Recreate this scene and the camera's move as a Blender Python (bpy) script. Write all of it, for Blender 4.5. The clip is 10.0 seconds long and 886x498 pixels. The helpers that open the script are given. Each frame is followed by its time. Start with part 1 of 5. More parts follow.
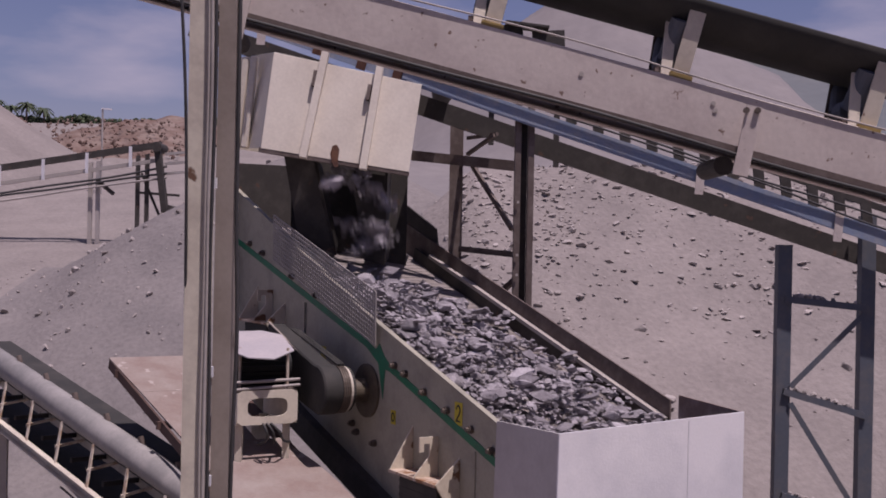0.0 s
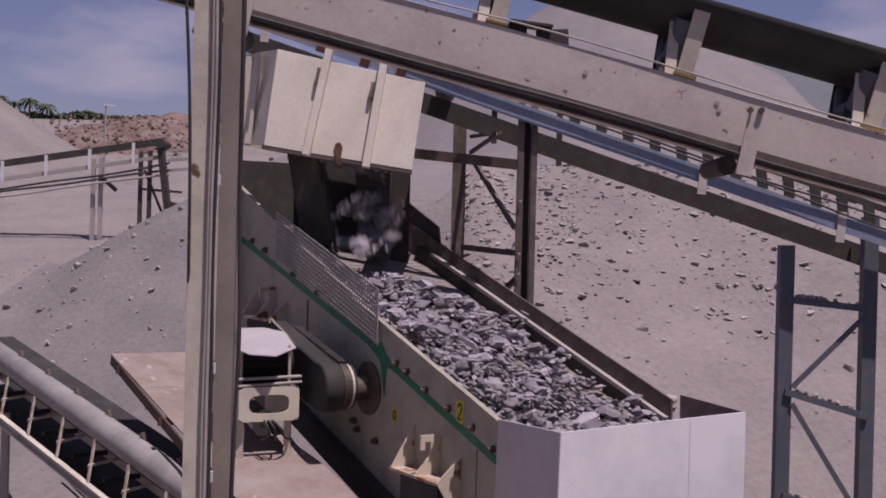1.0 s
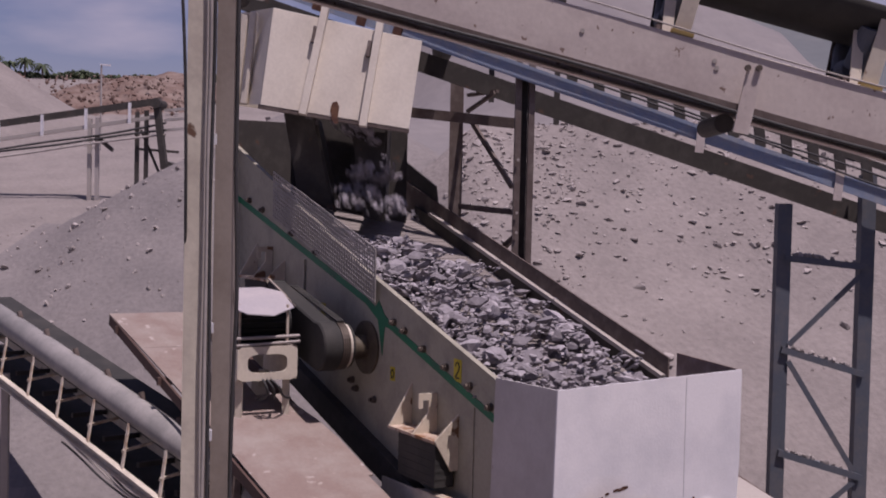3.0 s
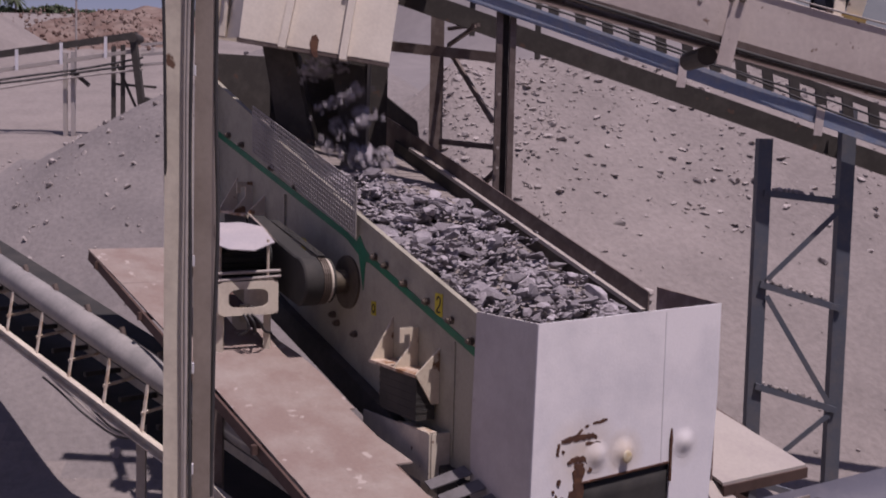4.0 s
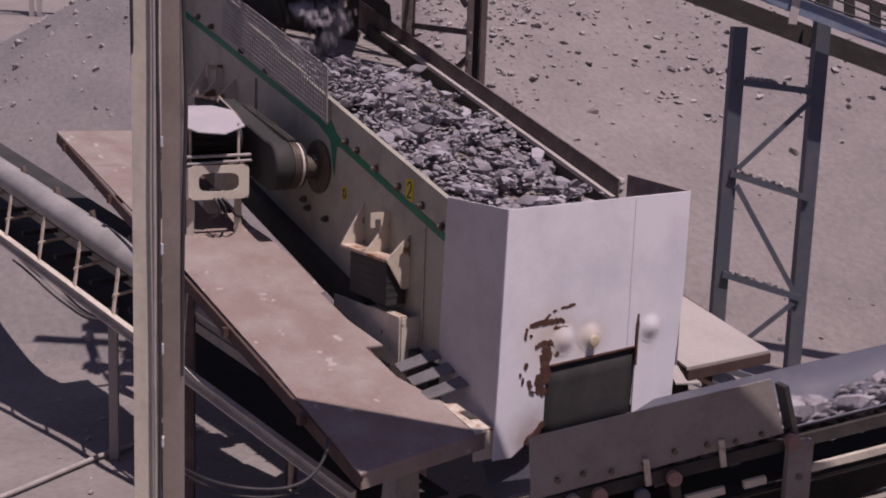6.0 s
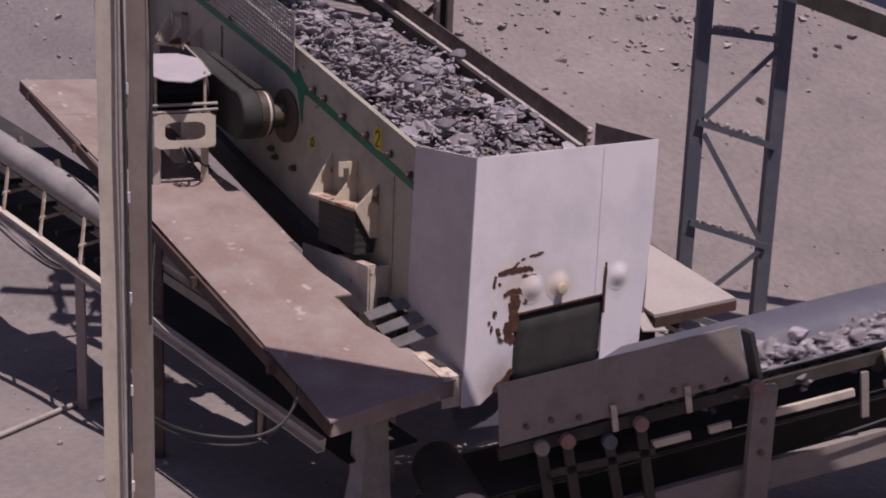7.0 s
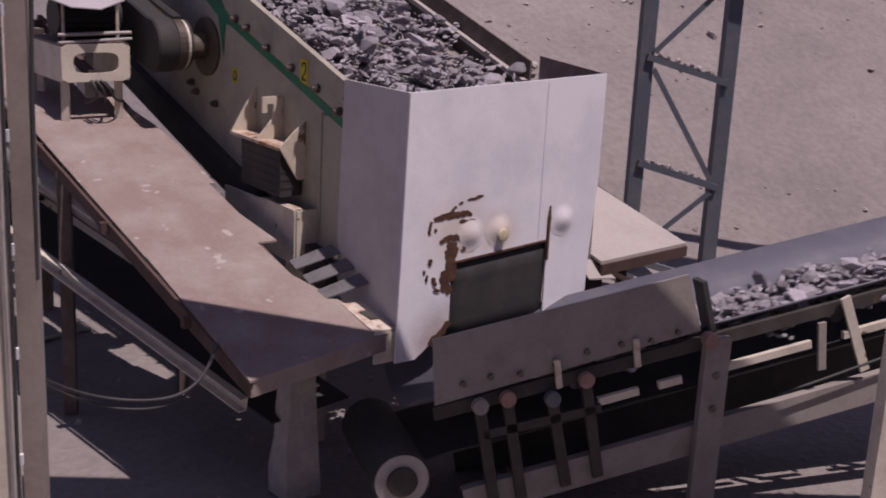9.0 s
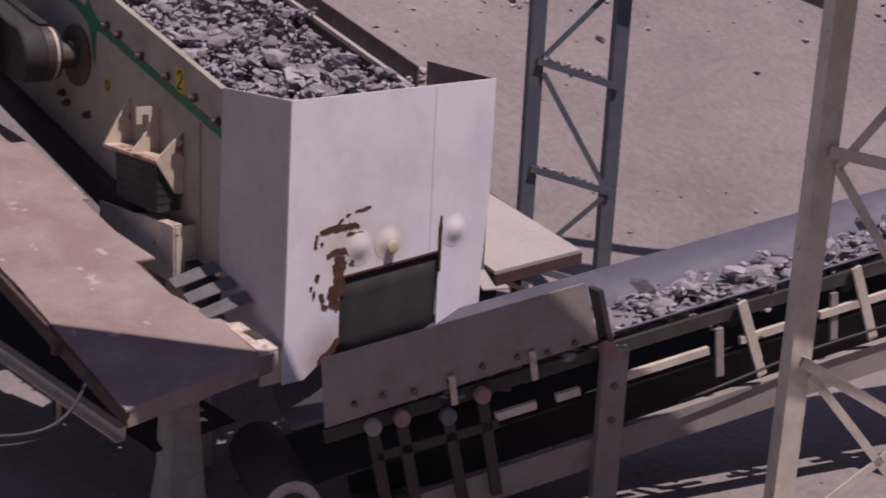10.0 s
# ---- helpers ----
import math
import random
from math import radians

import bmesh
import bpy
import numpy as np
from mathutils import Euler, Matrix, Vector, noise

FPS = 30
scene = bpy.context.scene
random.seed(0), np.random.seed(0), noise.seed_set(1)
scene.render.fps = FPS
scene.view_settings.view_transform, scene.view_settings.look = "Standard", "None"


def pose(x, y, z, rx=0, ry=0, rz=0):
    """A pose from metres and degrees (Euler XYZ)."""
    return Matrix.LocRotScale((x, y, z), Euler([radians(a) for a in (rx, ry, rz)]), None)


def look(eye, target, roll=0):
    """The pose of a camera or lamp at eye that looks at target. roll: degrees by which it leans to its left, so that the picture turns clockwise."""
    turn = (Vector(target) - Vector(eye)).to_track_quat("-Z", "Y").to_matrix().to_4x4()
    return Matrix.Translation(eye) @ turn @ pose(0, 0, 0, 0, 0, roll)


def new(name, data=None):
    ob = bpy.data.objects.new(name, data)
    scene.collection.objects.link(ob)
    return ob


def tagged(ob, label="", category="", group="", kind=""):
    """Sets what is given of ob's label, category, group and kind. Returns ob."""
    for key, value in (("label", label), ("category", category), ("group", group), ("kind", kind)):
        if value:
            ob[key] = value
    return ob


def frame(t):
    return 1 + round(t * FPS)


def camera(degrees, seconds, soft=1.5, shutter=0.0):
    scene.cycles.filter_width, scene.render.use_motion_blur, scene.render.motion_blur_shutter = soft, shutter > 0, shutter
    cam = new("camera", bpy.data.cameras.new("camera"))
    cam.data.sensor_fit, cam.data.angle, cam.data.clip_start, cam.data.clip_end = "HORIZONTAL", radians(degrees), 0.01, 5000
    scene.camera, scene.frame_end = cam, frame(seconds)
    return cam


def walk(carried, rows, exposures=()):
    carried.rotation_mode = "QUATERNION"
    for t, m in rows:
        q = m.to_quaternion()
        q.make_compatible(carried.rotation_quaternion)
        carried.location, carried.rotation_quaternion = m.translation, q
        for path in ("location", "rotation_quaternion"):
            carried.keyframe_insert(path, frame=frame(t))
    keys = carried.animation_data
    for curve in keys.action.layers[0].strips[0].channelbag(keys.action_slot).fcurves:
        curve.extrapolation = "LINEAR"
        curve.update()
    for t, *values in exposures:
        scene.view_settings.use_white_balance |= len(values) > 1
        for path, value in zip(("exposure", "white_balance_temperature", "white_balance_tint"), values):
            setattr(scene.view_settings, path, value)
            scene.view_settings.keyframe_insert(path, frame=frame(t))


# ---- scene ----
cam = camera(39.96, 10.0, soft=1.8, shutter=0.5)
PATH = [
    (0, pose(-4.078, -5.652, 3.080, 90.03, -1.15, -30.18)),
    (0.5, pose(-4.082, -5.652, 3.079, 90.00, -1.51, -30.13)),
    (1, pose(-4.082, -5.651, 3.077, 89.96, -1.52, -30.09)),
    (1.5, pose(-4.091, -5.646, 3.077, 89.94, -1.57, -30.01)),
    (2, pose(-4.085, -5.649, 3.080, 89.89, -1.52, -29.84)),
    (3.5, pose(-4.079, -5.656, 3.067, 86.59, -1.29, -30.64)),
    (4, pose(-4.084, -5.641, 3.055, 85.14, -1.40, -31.16)),
    (4.5, pose(-4.076, -5.653, 3.055, 83.55, -1.68, -31.46)),
    (5, pose(-4.080, -5.645, 3.039, 82.65, -1.82, -31.74)),
    (5.5, pose(-4.074, -5.654, 3.035, 81.28, -1.96, -31.89)),
    (7, pose(-4.080, -5.660, 3.021, 77.70, -2.20, -33.84)),
    (7.5, pose(-4.010, -5.575, 3.007, 76.67, -2.30, -34.51)),
    (8, pose(-3.908, -5.468, 2.983, 76.05, -2.33, -34.84)),
    (8.5, pose(-3.793, -5.348, 2.954, 75.33, -2.39, -35.41)),
    (9, pose(-3.701, -5.252, 2.935, 74.88, -2.77, -36.30)),
    (9.5, pose(-3.590, -5.167, 2.916, 75.09, -2.60, -38.67)),
    (10, pose(-3.504, -5.070, 2.899, 75.45, -2.67, -41.36)),
]
walk(cam, PATH, [(0.0, -0.12, 6350, 28), (3.0, -0.14, 6350, 28), (5.0, -0.17, 6450, 28), (10.0, -0.17, 6450, 27.5)])

# ---- sky, sun, exposure ----
SUN_AZ, SUN_EL = (0.219, -0.976), 69.5
world = bpy.data.worlds.new("sky")
scene.world = world
world.use_nodes = True
wn, wl = world.node_tree.nodes, world.node_tree.links
sky = wn.new("ShaderNodeTexSky")
sky.sky_type, sky.sun_disc = "NISHITA", False
sky.sun_elevation = radians(SUN_EL)
sky.sun_rotation = math.atan2(SUN_AZ[0], SUN_AZ[1])
sky.air_density, sky.dust_density, sky.ozone_density = 1.1, 0.5, 4.0
tc = wn.new("ShaderNodeTexCoord")
mp = wn.new("ShaderNodeMapping")
mp.inputs["Scale"].default_value = (2.2, 2.2, 7.0)
cl = wn.new("ShaderNodeTexNoise")
cl.inputs["Scale"].default_value, cl.inputs["Detail"].default_value = 2.2, 6
cr = wn.new("ShaderNodeValToRGB")
cr.color_ramp.elements[0].position, cr.color_ramp.elements[1].position = 0.50, 0.72
cm = wn.new("ShaderNodeMix")
cm.data_type = "RGBA"
cm.inputs["B"].default_value = (10.5, 9.4, 10.4, 1)
half = wn.new("ShaderNodeMath")
half.operation = "MULTIPLY"
half.inputs[1].default_value = 0.55
wl.new(tc.outputs["Generated"], mp.inputs["Vector"])
wl.new(mp.outputs["Vector"], cl.inputs["Vector"])
wl.new(cl.outputs["Fac"], cr.inputs["Fac"])
wl.new(cr.outputs["Color"], half.inputs[0])
wl.new(half.outputs["Value"], cm.inputs["Factor"])
haze = wn.new("ShaderNodeMix")
haze.data_type, haze.blend_type = "RGBA", "MULTIPLY"
haze.inputs["Factor"].default_value = 1.0
haze.inputs["B"].default_value = (1.28, 1.02, 1.15, 1)
wl.new(sky.outputs["Color"], haze.inputs["A"])
wl.new(haze.outputs["Result"], cm.inputs["A"])
wl.new(cm.outputs["Result"], wn["Background"].inputs["Color"])
wn["Background"].inputs["Strength"].default_value = 0.052
sun = new("sun", bpy.data.lights.new("sun", "SUN"))
sun.data.energy, sun.data.angle, sun.data.color = 4.1, radians(0.5), (1.0, 0.93, 0.86)
_d = Vector((SUN_AZ[0], SUN_AZ[1], math.tan(radians(SUN_EL)) * math.hypot(*SUN_AZ)))
sun.matrix_world = look(_d * 20, (0, 0, 0))


# ---- materials ----
def material(name, base, rough=0.7, metal=0.0, second=None, mix=(0.45, 0.65), scale=4.0, fine=40.0, bump=0.05, grain=0.12, rust=None, per_piece=0.0, spec=0.4):
    """Painted or dusty surface: base colour, a second colour in patches, fine grain, relief."""
    m = bpy.data.materials.new(name)
    m.use_nodes = True
    n, l = m.node_tree.nodes, m.node_tree.links
    b = n["Principled BSDF"]
    b.inputs["Roughness"].default_value, b.inputs["Metallic"].default_value = rough, metal
    b.inputs["Specular IOR Level"].default_value = spec
    geo = n.new("ShaderNodeNewGeometry")
    big = n.new("ShaderNodeTexNoise")
    big.inputs["Scale"].default_value, big.inputs["Detail"].default_value = scale, 6
    big.inputs["Roughness"].default_value = 0.65
    small = n.new("ShaderNodeTexNoise")
    small.inputs["Scale"].default_value, small.inputs["Detail"].default_value = fine, 4
    for t in (big, small):
        l.new(geo.outputs["Position"], t.inputs["Vector"])
    ramp = n.new("ShaderNodeValToRGB")
    ramp.color_ramp.elements[0].position, ramp.color_ramp.elements[1].position = mix
    second = second or tuple(c * 0.75 for c in base)
    ramp.color_ramp.elements[0].color, ramp.color_ramp.elements[1].color = (*base, 1), (*second, 1)
    l.new(big.outputs["Fac"], ramp.inputs["Fac"])
    col = ramp.outputs["Color"]
    if rust:
        r2 = n.new("ShaderNodeTexNoise")
        r2.inputs["Scale"].default_value, r2.inputs["Detail"].default_value = rust[1], 8
        l.new(geo.outputs["Position"], r2.inputs["Vector"])
        rr = n.new("ShaderNodeValToRGB")
        rr.color_ramp.elements[0].position, rr.color_ramp.elements[1].position = rust[2], rust[2] + 0.04
        l.new(r2.outputs["Fac"], rr.inputs["Fac"])
        x = n.new("ShaderNodeMix")
        x.data_type = "RGBA"
        l.new(rr.outputs["Color"], x.inputs["Factor"])
        l.new(col, x.inputs["A"])
        x.inputs["B"].default_value = (*rust[0], 1)
        col = x.outputs["Result"]
    hsv = n.new("ShaderNodeHueSaturation")
    val = n.new("ShaderNodeMath")
    val.operation = "MULTIPLY_ADD"
    l.new(small.outputs["Fac"], val.inputs[0])
    val.inputs[1].default_value, val.inputs[2].default_value = grain * 2, 1 - grain
    out = val.outputs["Value"]
    if per_piece:
        ran = n.new("ShaderNodeMath")
        ran.operation = "MULTIPLY_ADD"
        l.new(geo.outputs["Random Per Island"], ran.inputs[0])
        ran.inputs[1].default_value, ran.inputs[2].default_value = per_piece * 2, 1 - per_piece
        mul = n.new("ShaderNodeMath")
        mul.operation = "MULTIPLY"
        l.new(out, mul.inputs[0])
        l.new(ran.outputs["Value"], mul.inputs[1])
        out = mul.outputs["Value"]
    l.new(out, hsv.inputs["Value"])
    l.new(col, hsv.inputs["Color"])
    l.new(hsv.outputs["Color"], b.inputs["Base Color"])
    bp = n.new("ShaderNodeBump")
    bp.inputs["Strength"].default_value, bp.inputs["Distance"].default_value = bump, 0.02
    l.new(small.outputs["Fac"], bp.inputs["Height"])
    l.new(bp.outputs["Normal"], b.inputs["Normal"])
    return m


CREAM = material("cream_paint", (0.66, 0.60, 0.50), 0.6, second=(0.52, 0.46, 0.39), rust=((0.16, 0.09, 0.06), 9, 0.68))
DUSTY = material("dusty_cream_paint", (0.60, 0.53, 0.49), 0.75, second=(0.52, 0.45, 0.42), rust=((0.22, 0.15, 0.12), 24, 0.665))
PLATE = material("screen_paint", (0.38, 0.355, 0.285), 0.6, second=(0.29, 0.27, 0.22), scale=3, rust=((0.14, 0.09, 0.06), 5, 0.71))
HOPPER = material("hopper_paint", (0.68, 0.62, 0.53), 0.65, second=(0.60, 0.54, 0.46), scale=2, rust=((0.22, 0.14, 0.09), 12, 0.75))
WHITE = material("white_sheet", (0.74, 0.73, 0.76), 0.55, second=(0.66, 0.65, 0.69), scale=2.5, fine=60, bump=0.05, grain=0.04)
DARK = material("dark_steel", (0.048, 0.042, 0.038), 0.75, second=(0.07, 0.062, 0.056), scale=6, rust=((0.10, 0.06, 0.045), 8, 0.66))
BROWN = material("brown_steel", (0.12, 0.09, 0.08), 0.75, second=(0.18, 0.145, 0.13), scale=7)
BLUE = material("blue_grey_steel", (0.22, 0.27, 0.37), 0.6, second=(0.29, 0.31, 0.36), scale=8, rust=((0.2, 0.11, 0.08), 10, 0.7))
TOWERB = material("tower_blue_steel", (0.105, 0.118, 0.145), 0.65, second=(0.14, 0.138, 0.15), scale=6)
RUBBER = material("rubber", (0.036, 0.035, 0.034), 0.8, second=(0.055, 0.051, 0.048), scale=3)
BELT = material("dusty_rubber", (0.12, 0.12, 0.15), 0.6, second=(0.16, 0.155, 0.18), scale=3, fine=90)
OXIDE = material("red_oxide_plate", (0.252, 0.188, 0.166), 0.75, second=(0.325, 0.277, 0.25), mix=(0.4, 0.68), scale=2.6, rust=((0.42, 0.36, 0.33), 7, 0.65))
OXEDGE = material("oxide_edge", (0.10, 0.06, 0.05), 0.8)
GREEN = material("green_stripe", (0.012, 0.17, 0.085), 0.55, second=(0.02, 0.12, 0.07))
YELLOW = material("yellow_sticker", (0.55, 0.45, 0.03), 0.6)
BLACK = material("black_paint", (0.025, 0.025, 0.025), 0.6)
BRIGHT = material("bare_worn_steel", (0.62, 0.55, 0.47), 0.5, second=(0.36, 0.23, 0.14), scale=13)
BOLT = material("bolt_steel", (0.16, 0.13, 0.11), 0.5, metal=0.4)
RUSTM = material("rust", (0.075, 0.034, 0.024), 0.9, second=(0.13, 0.062, 0.036), scale=16)
CABLE = material("cable_sheath", (0.05, 0.048, 0.05), 0.6)
PALE = material("pale_conduit", (0.42, 0.38, 0.36), 0.6)
STONE = material("crushed_stone", (0.285, 0.262, 0.285), 0.9, second=(0.37, 0.345, 0.365), mix=(0.4, 0.7), scale=14, fine=70, bump=0.5, grain=0.2, per_piece=0.32, spec=0.2)
RUBBLE = material("rubble_stone", (0.33, 0.296, 0.285), 0.95, second=(0.37, 0.33, 0.315), scale=3, fine=30, bump=0.4, per_piece=0.25, spec=0.1)
GROUND = material("grey_dust", (0.215, 0.191, 0.183), 0.95, second=(0.28, 0.248, 0.236), mix=(0.34, 0.68), scale=0.75, fine=14, bump=0.9, grain=0.22, spec=0.1)
FINES = material("grey_stone_fines", (0.19, 0.173, 0.172), 0.95, second=(0.24, 0.217, 0.212), mix=(0.35, 0.7), scale=0.9, fine=14, bump=0.9, grain=0.22, spec=0.1)
FARBANK = material("far_grey_bank", (0.20, 0.185, 0.19), 0.95, second=(0.235, 0.215, 0.215), scale=0.15, fine=3, bump=0.5, spec=0.1)
EARTH = material("brown_earth", (0.165, 0.112, 0.095), 0.95, second=(0.25, 0.195, 0.17), scale=0.9, fine=6, bump=0.8, grain=0.3, spec=0.1)
HILL = material("far_hill", (0.14, 0.15, 0.16), 0.95, second=(0.18, 0.185, 0.18), scale=0.02, fine=0.3, spec=0.05)
LEAF = material("leaf_green", (0.06, 0.08, 0.05), 0.7, second=(0.09, 0.11, 0.06), scale=0.8, per_piece=0.4, spec=0.2)
TRUNK = material("palm_trunk", (0.16, 0.12, 0.09), 0.9)
DUSTP = material("dust_covered_plate", (0.42, 0.38, 0.35), 0.9, second=(0.38, 0.34, 0.32), scale=2)
PINK = material("faded_red_paint", (0.36, 0.17, 0.15), 0.7, second=(0.3, 0.2, 0.18), scale=9)


# ---- building helpers ----
G = -0.35                                        # level of the yard
EX, EY = -4.08, -5.65                            # foot of the viewing stand


def V(a, d, z):
    """Yard axes: a runs along the overhead conveyors, d away from the viewing stand, z up."""
    return Vector((EX + 0.865 * a + 0.5015 * d, EY - 0.5015 * a + 0.865 * d, z))


K = 1.107


def W(a, d, z):
    """The same axes for the gantry behind the screen, which stands farther off."""
    return V(a * K, d * K, G if z == G else 3.08 + (z - 3.08) * K)


BASES = {}


def thing(name, base, label, category, group="", kind=""):
    ob = new(name)
    ob.location = base
    ob.empty_display_size = 0.1
    BASES[ob.name] = Vector(base)
    return tagged(ob, label, category, group, kind)


def part(name, bm, mat, parent=None, label="", bevel=0.0, smooth=False):
    me = bpy.data.meshes.new(name)
    bmesh.ops.recalc_face_normals(bm, faces=bm.faces)
    bm.to_mesh(me)
    bm.free()
    me.materials.append(mat)
    if smooth:
        for p in me.polygons:
            p.use_smooth = True
    ob = new(name, me)
    if parent is not None:
        ob.parent = parent
        ob.location = -BASES.get(parent.name, Vector((0, 0, 0)))
    if label:
        ob["label"] = label
    if bevel:
        bv = ob.modifiers.new("edge", "BEVEL")
        bv.width, bv.segments, bv.limit_method = bevel, 1, "ANGLE"
    return ob


def box(bm, x0, x1, y0, y1, z0, z1):
    bmesh.ops.create_cube(bm, size=1, matrix=Matrix.LocRotScale(((x0 + x1) / 2, (y0 + y1) / 2, (z0 + z1) / 2), None, (x1 - x0, y1 - y0, z1 - z0)))
    return bm


def frame_at(p, q, up=(0, 0, 1)):
    """Axes of a member from p to q: z along it, y nearest to up."""
    p, q = Vector(p), Vector(q)
    w = (q - p).normalized()
    u = Vector(up)
    if abs(w.dot(u.normalized())) > 0.98:
        u = Vector((0.5015, 0.865, 0))
    x = u.cross(w).normalized()
    y = w.cross(x)
    m = Matrix((x, y, w)).transposed().to_4x4()
    m.translation = (p + q) / 2
    return m, (q - p).length


def bar(bm, p, q, w, h, up=(0, 0, 1)):
    m, n = frame_at(p, q, up)
    bmesh.ops.create_cube(bm, size=1, matrix=m @ Matrix.Diagonal((w, h, n, 1)))
    return bm


def rod(bm, p, q, r, seg=10, r2=None):
    m, n = frame_at(p, q)
    bmesh.ops.create_cone(bm, cap_ends=True, segments=seg, radius1=r, radius2=r if r2 is None else r2, depth=n, matrix=m)
    return bm


def prism(bm, pts, x0, x1):
    """A plate with outline pts in (y, z), from x0 to x1."""
    a = [bm.verts.new((x0, y, z)) for y, z in pts]
    b = [bm.verts.new((x1, y, z)) for y, z in pts]
    bm.faces.new(a)
    bm.faces.new(b[::-1])
    for i in range(len(pts)):
        j = (i + 1) % len(pts)
        bm.faces.new((a[j], a[i], b[i], b[j]))
    return bm


def slab(bm, pts, t):
    """A plate through the points pts, t thick downwards."""
    a = [bm.verts.new(p) for p in pts]
    b = [bm.verts.new((p[0], p[1], p[2] - t)) for p in pts]
    bm.faces.new(a)
    bm.faces.new(b[::-1])
    for i in range(len(pts)):
        j = (i + 1) % len(pts)
        bm.faces.new((a[j], a[i], b[i], b[j]))
    return bm


def channel(bm, p, q, h, fl, t, side):
    """A rolled channel from p to q (its web's middle), h high, flanges fl towards side."""
    o = Vector(side).normalized()
    m, n = frame_at(p, q)
    up = m.to_3x3() @ Vector((0, 1, 0))
    ring = [(-t / 2, -h / 2), (fl, -h / 2), (fl, t - h / 2), (t / 2, t - h / 2), (t / 2, h / 2 - t), (fl, h / 2 - t), (fl, h / 2), (-t / 2, h / 2)]
    v0, v1 = [[bm.verts.new(Vector(e) + o * x + up * y) for x, y in ring] for e in (p, q)]
    bm.faces.new(v0)
    bm.faces.new(v1[::-1])
    for i in range(8):
        j = (i + 1) % 8
        bm.faces.new((v0[j], v0[i], v1[i], v1[j]))
    return bm


def strip(bm, section, p, q, steps=1):
    """A sheet whose cross-section points (offset vectors) run from p to q."""
    p, q = Vector(p), Vector(q)
    rows = [[bm.verts.new(p.lerp(q, i / steps) + o) for o in section] for i in range(steps + 1)]
    for r0, r1 in zip(rows, rows[1:]):
        for k in range(len(section) - 1):
            bm.faces.new((r0[k], r0[k + 1], r1[k + 1], r1[k]))
    return bm


def cable(name, pts, r, mat, parent=None, label="", category="cable"):
    cu = bpy.data.curves.new(name, "CURVE")
    cu.dimensions, cu.bevel_depth, cu.bevel_resolution = "3D", r, 2
    sp = cu.splines.new("NURBS")
    sp.points.add(len(pts) - 1)
    for p, c in zip(sp.points, pts):
        p.co = (*c, 1)
    sp.use_endpoint_u, sp.order_u = True, min(4, len(pts))
    cu.materials.append(mat)
    ob = new(name, cu)
    if parent is not None:
        ob.parent = parent
        ob.location = -BASES.get(parent.name, Vector((0, 0, 0)))
        if label:
            ob["label"] = label
        return ob
    return tagged(ob, label, category)


def rock(bm, c, r, rng, flat=0.7):
    """One angular broken stone."""
    vs = []
    k = [rng.uniform(0.75, 1.25), rng.uniform(0.6, 1.1), rng.uniform(0.5, 0.95) * flat / 0.7]
    tilt = Euler((rng.uniform(-0.5, 0.5), rng.uniform(-0.5, 0.5), rng.uniform(0, 6.3))).to_matrix()
    for _ in range(15):
        v = Vector((rng.gauss(0, 1), rng.gauss(0, 1), rng.gauss(0, 1))).normalized()
        vs.append(bm.verts.new(Vector(c) + tilt @ Vector((v.x * k[0] * r, v.y * k[1] * r, v.z * k[2] * r))))
    out = bmesh.ops.convex_hull(bm, input=vs)
    dead = [v for v in out["geom_interior"] if isinstance(v, bmesh.types.BMVert)]
    if dead:
        bmesh.ops.delete(bm, geom=dead, context="VERTS")


def rocks_mesh(name, spots, rng, mat, flat=0.0, tilt=0.6):
    """Many stones in one mesh: spots are (x, y, z, radius)."""
    pool = []
    for _ in range(14):
        b = bmesh.new()
        rock(b, (0, 0, 0), 1.0, rng)
        bmesh.ops.triangulate(b, faces=b.faces)
        b.verts.index_update()
        pool.append(([tuple(v.co) for v in b.verts], [tuple(v.index for v in f.verts) for f in b.faces]))
        b.free()
    vs, fs = [], []
    for x, y, z, r in spots:
        pv, pf = rng.choice(pool)
        e = Euler((rng.uniform(-tilt, tilt), rng.uniform(-tilt, tilt), rng.uniform(0, 6.3))).to_matrix() * r
        if flat:
            e = e @ Matrix.Diagonal((rng.uniform(1.0, 1.5), rng.uniform(0.8, 1.15), rng.uniform(flat, 0.85)))
        o = len(vs)
        vs += [tuple(e @ Vector(v) + Vector((x, y, z))) for v in pv]
        fs += [tuple(i + o for i in f) for f in pf]
    me = bpy.data.meshes.new(name)
    me.from_pydata(vs, [], fs)
    me.materials.append(mat)
    return me


# ---- ground ----
def smooth(x):
    x = max(0.0, min(1.0, x))
    return x * x * (3 - 2 * x)


def heap(a, d, ca, cd, h, slope, flat=0.0):
    """Height of a tipped heap with a rounded top."""
    r = max(0.0, math.hypot(a - ca, d - cd) - flat)
    z = h - slope * (math.sqrt(r * r + 0.25) - 0.5)
    return z


def heap_top(a, d):
    u = d - 18.2
    return 4.55 - 0.54 * (math.sqrt((a + 1.60) ** 2 + (u * (1.5 if u < 0 else 1.0)) ** 2 + 0.25) - 0.5)


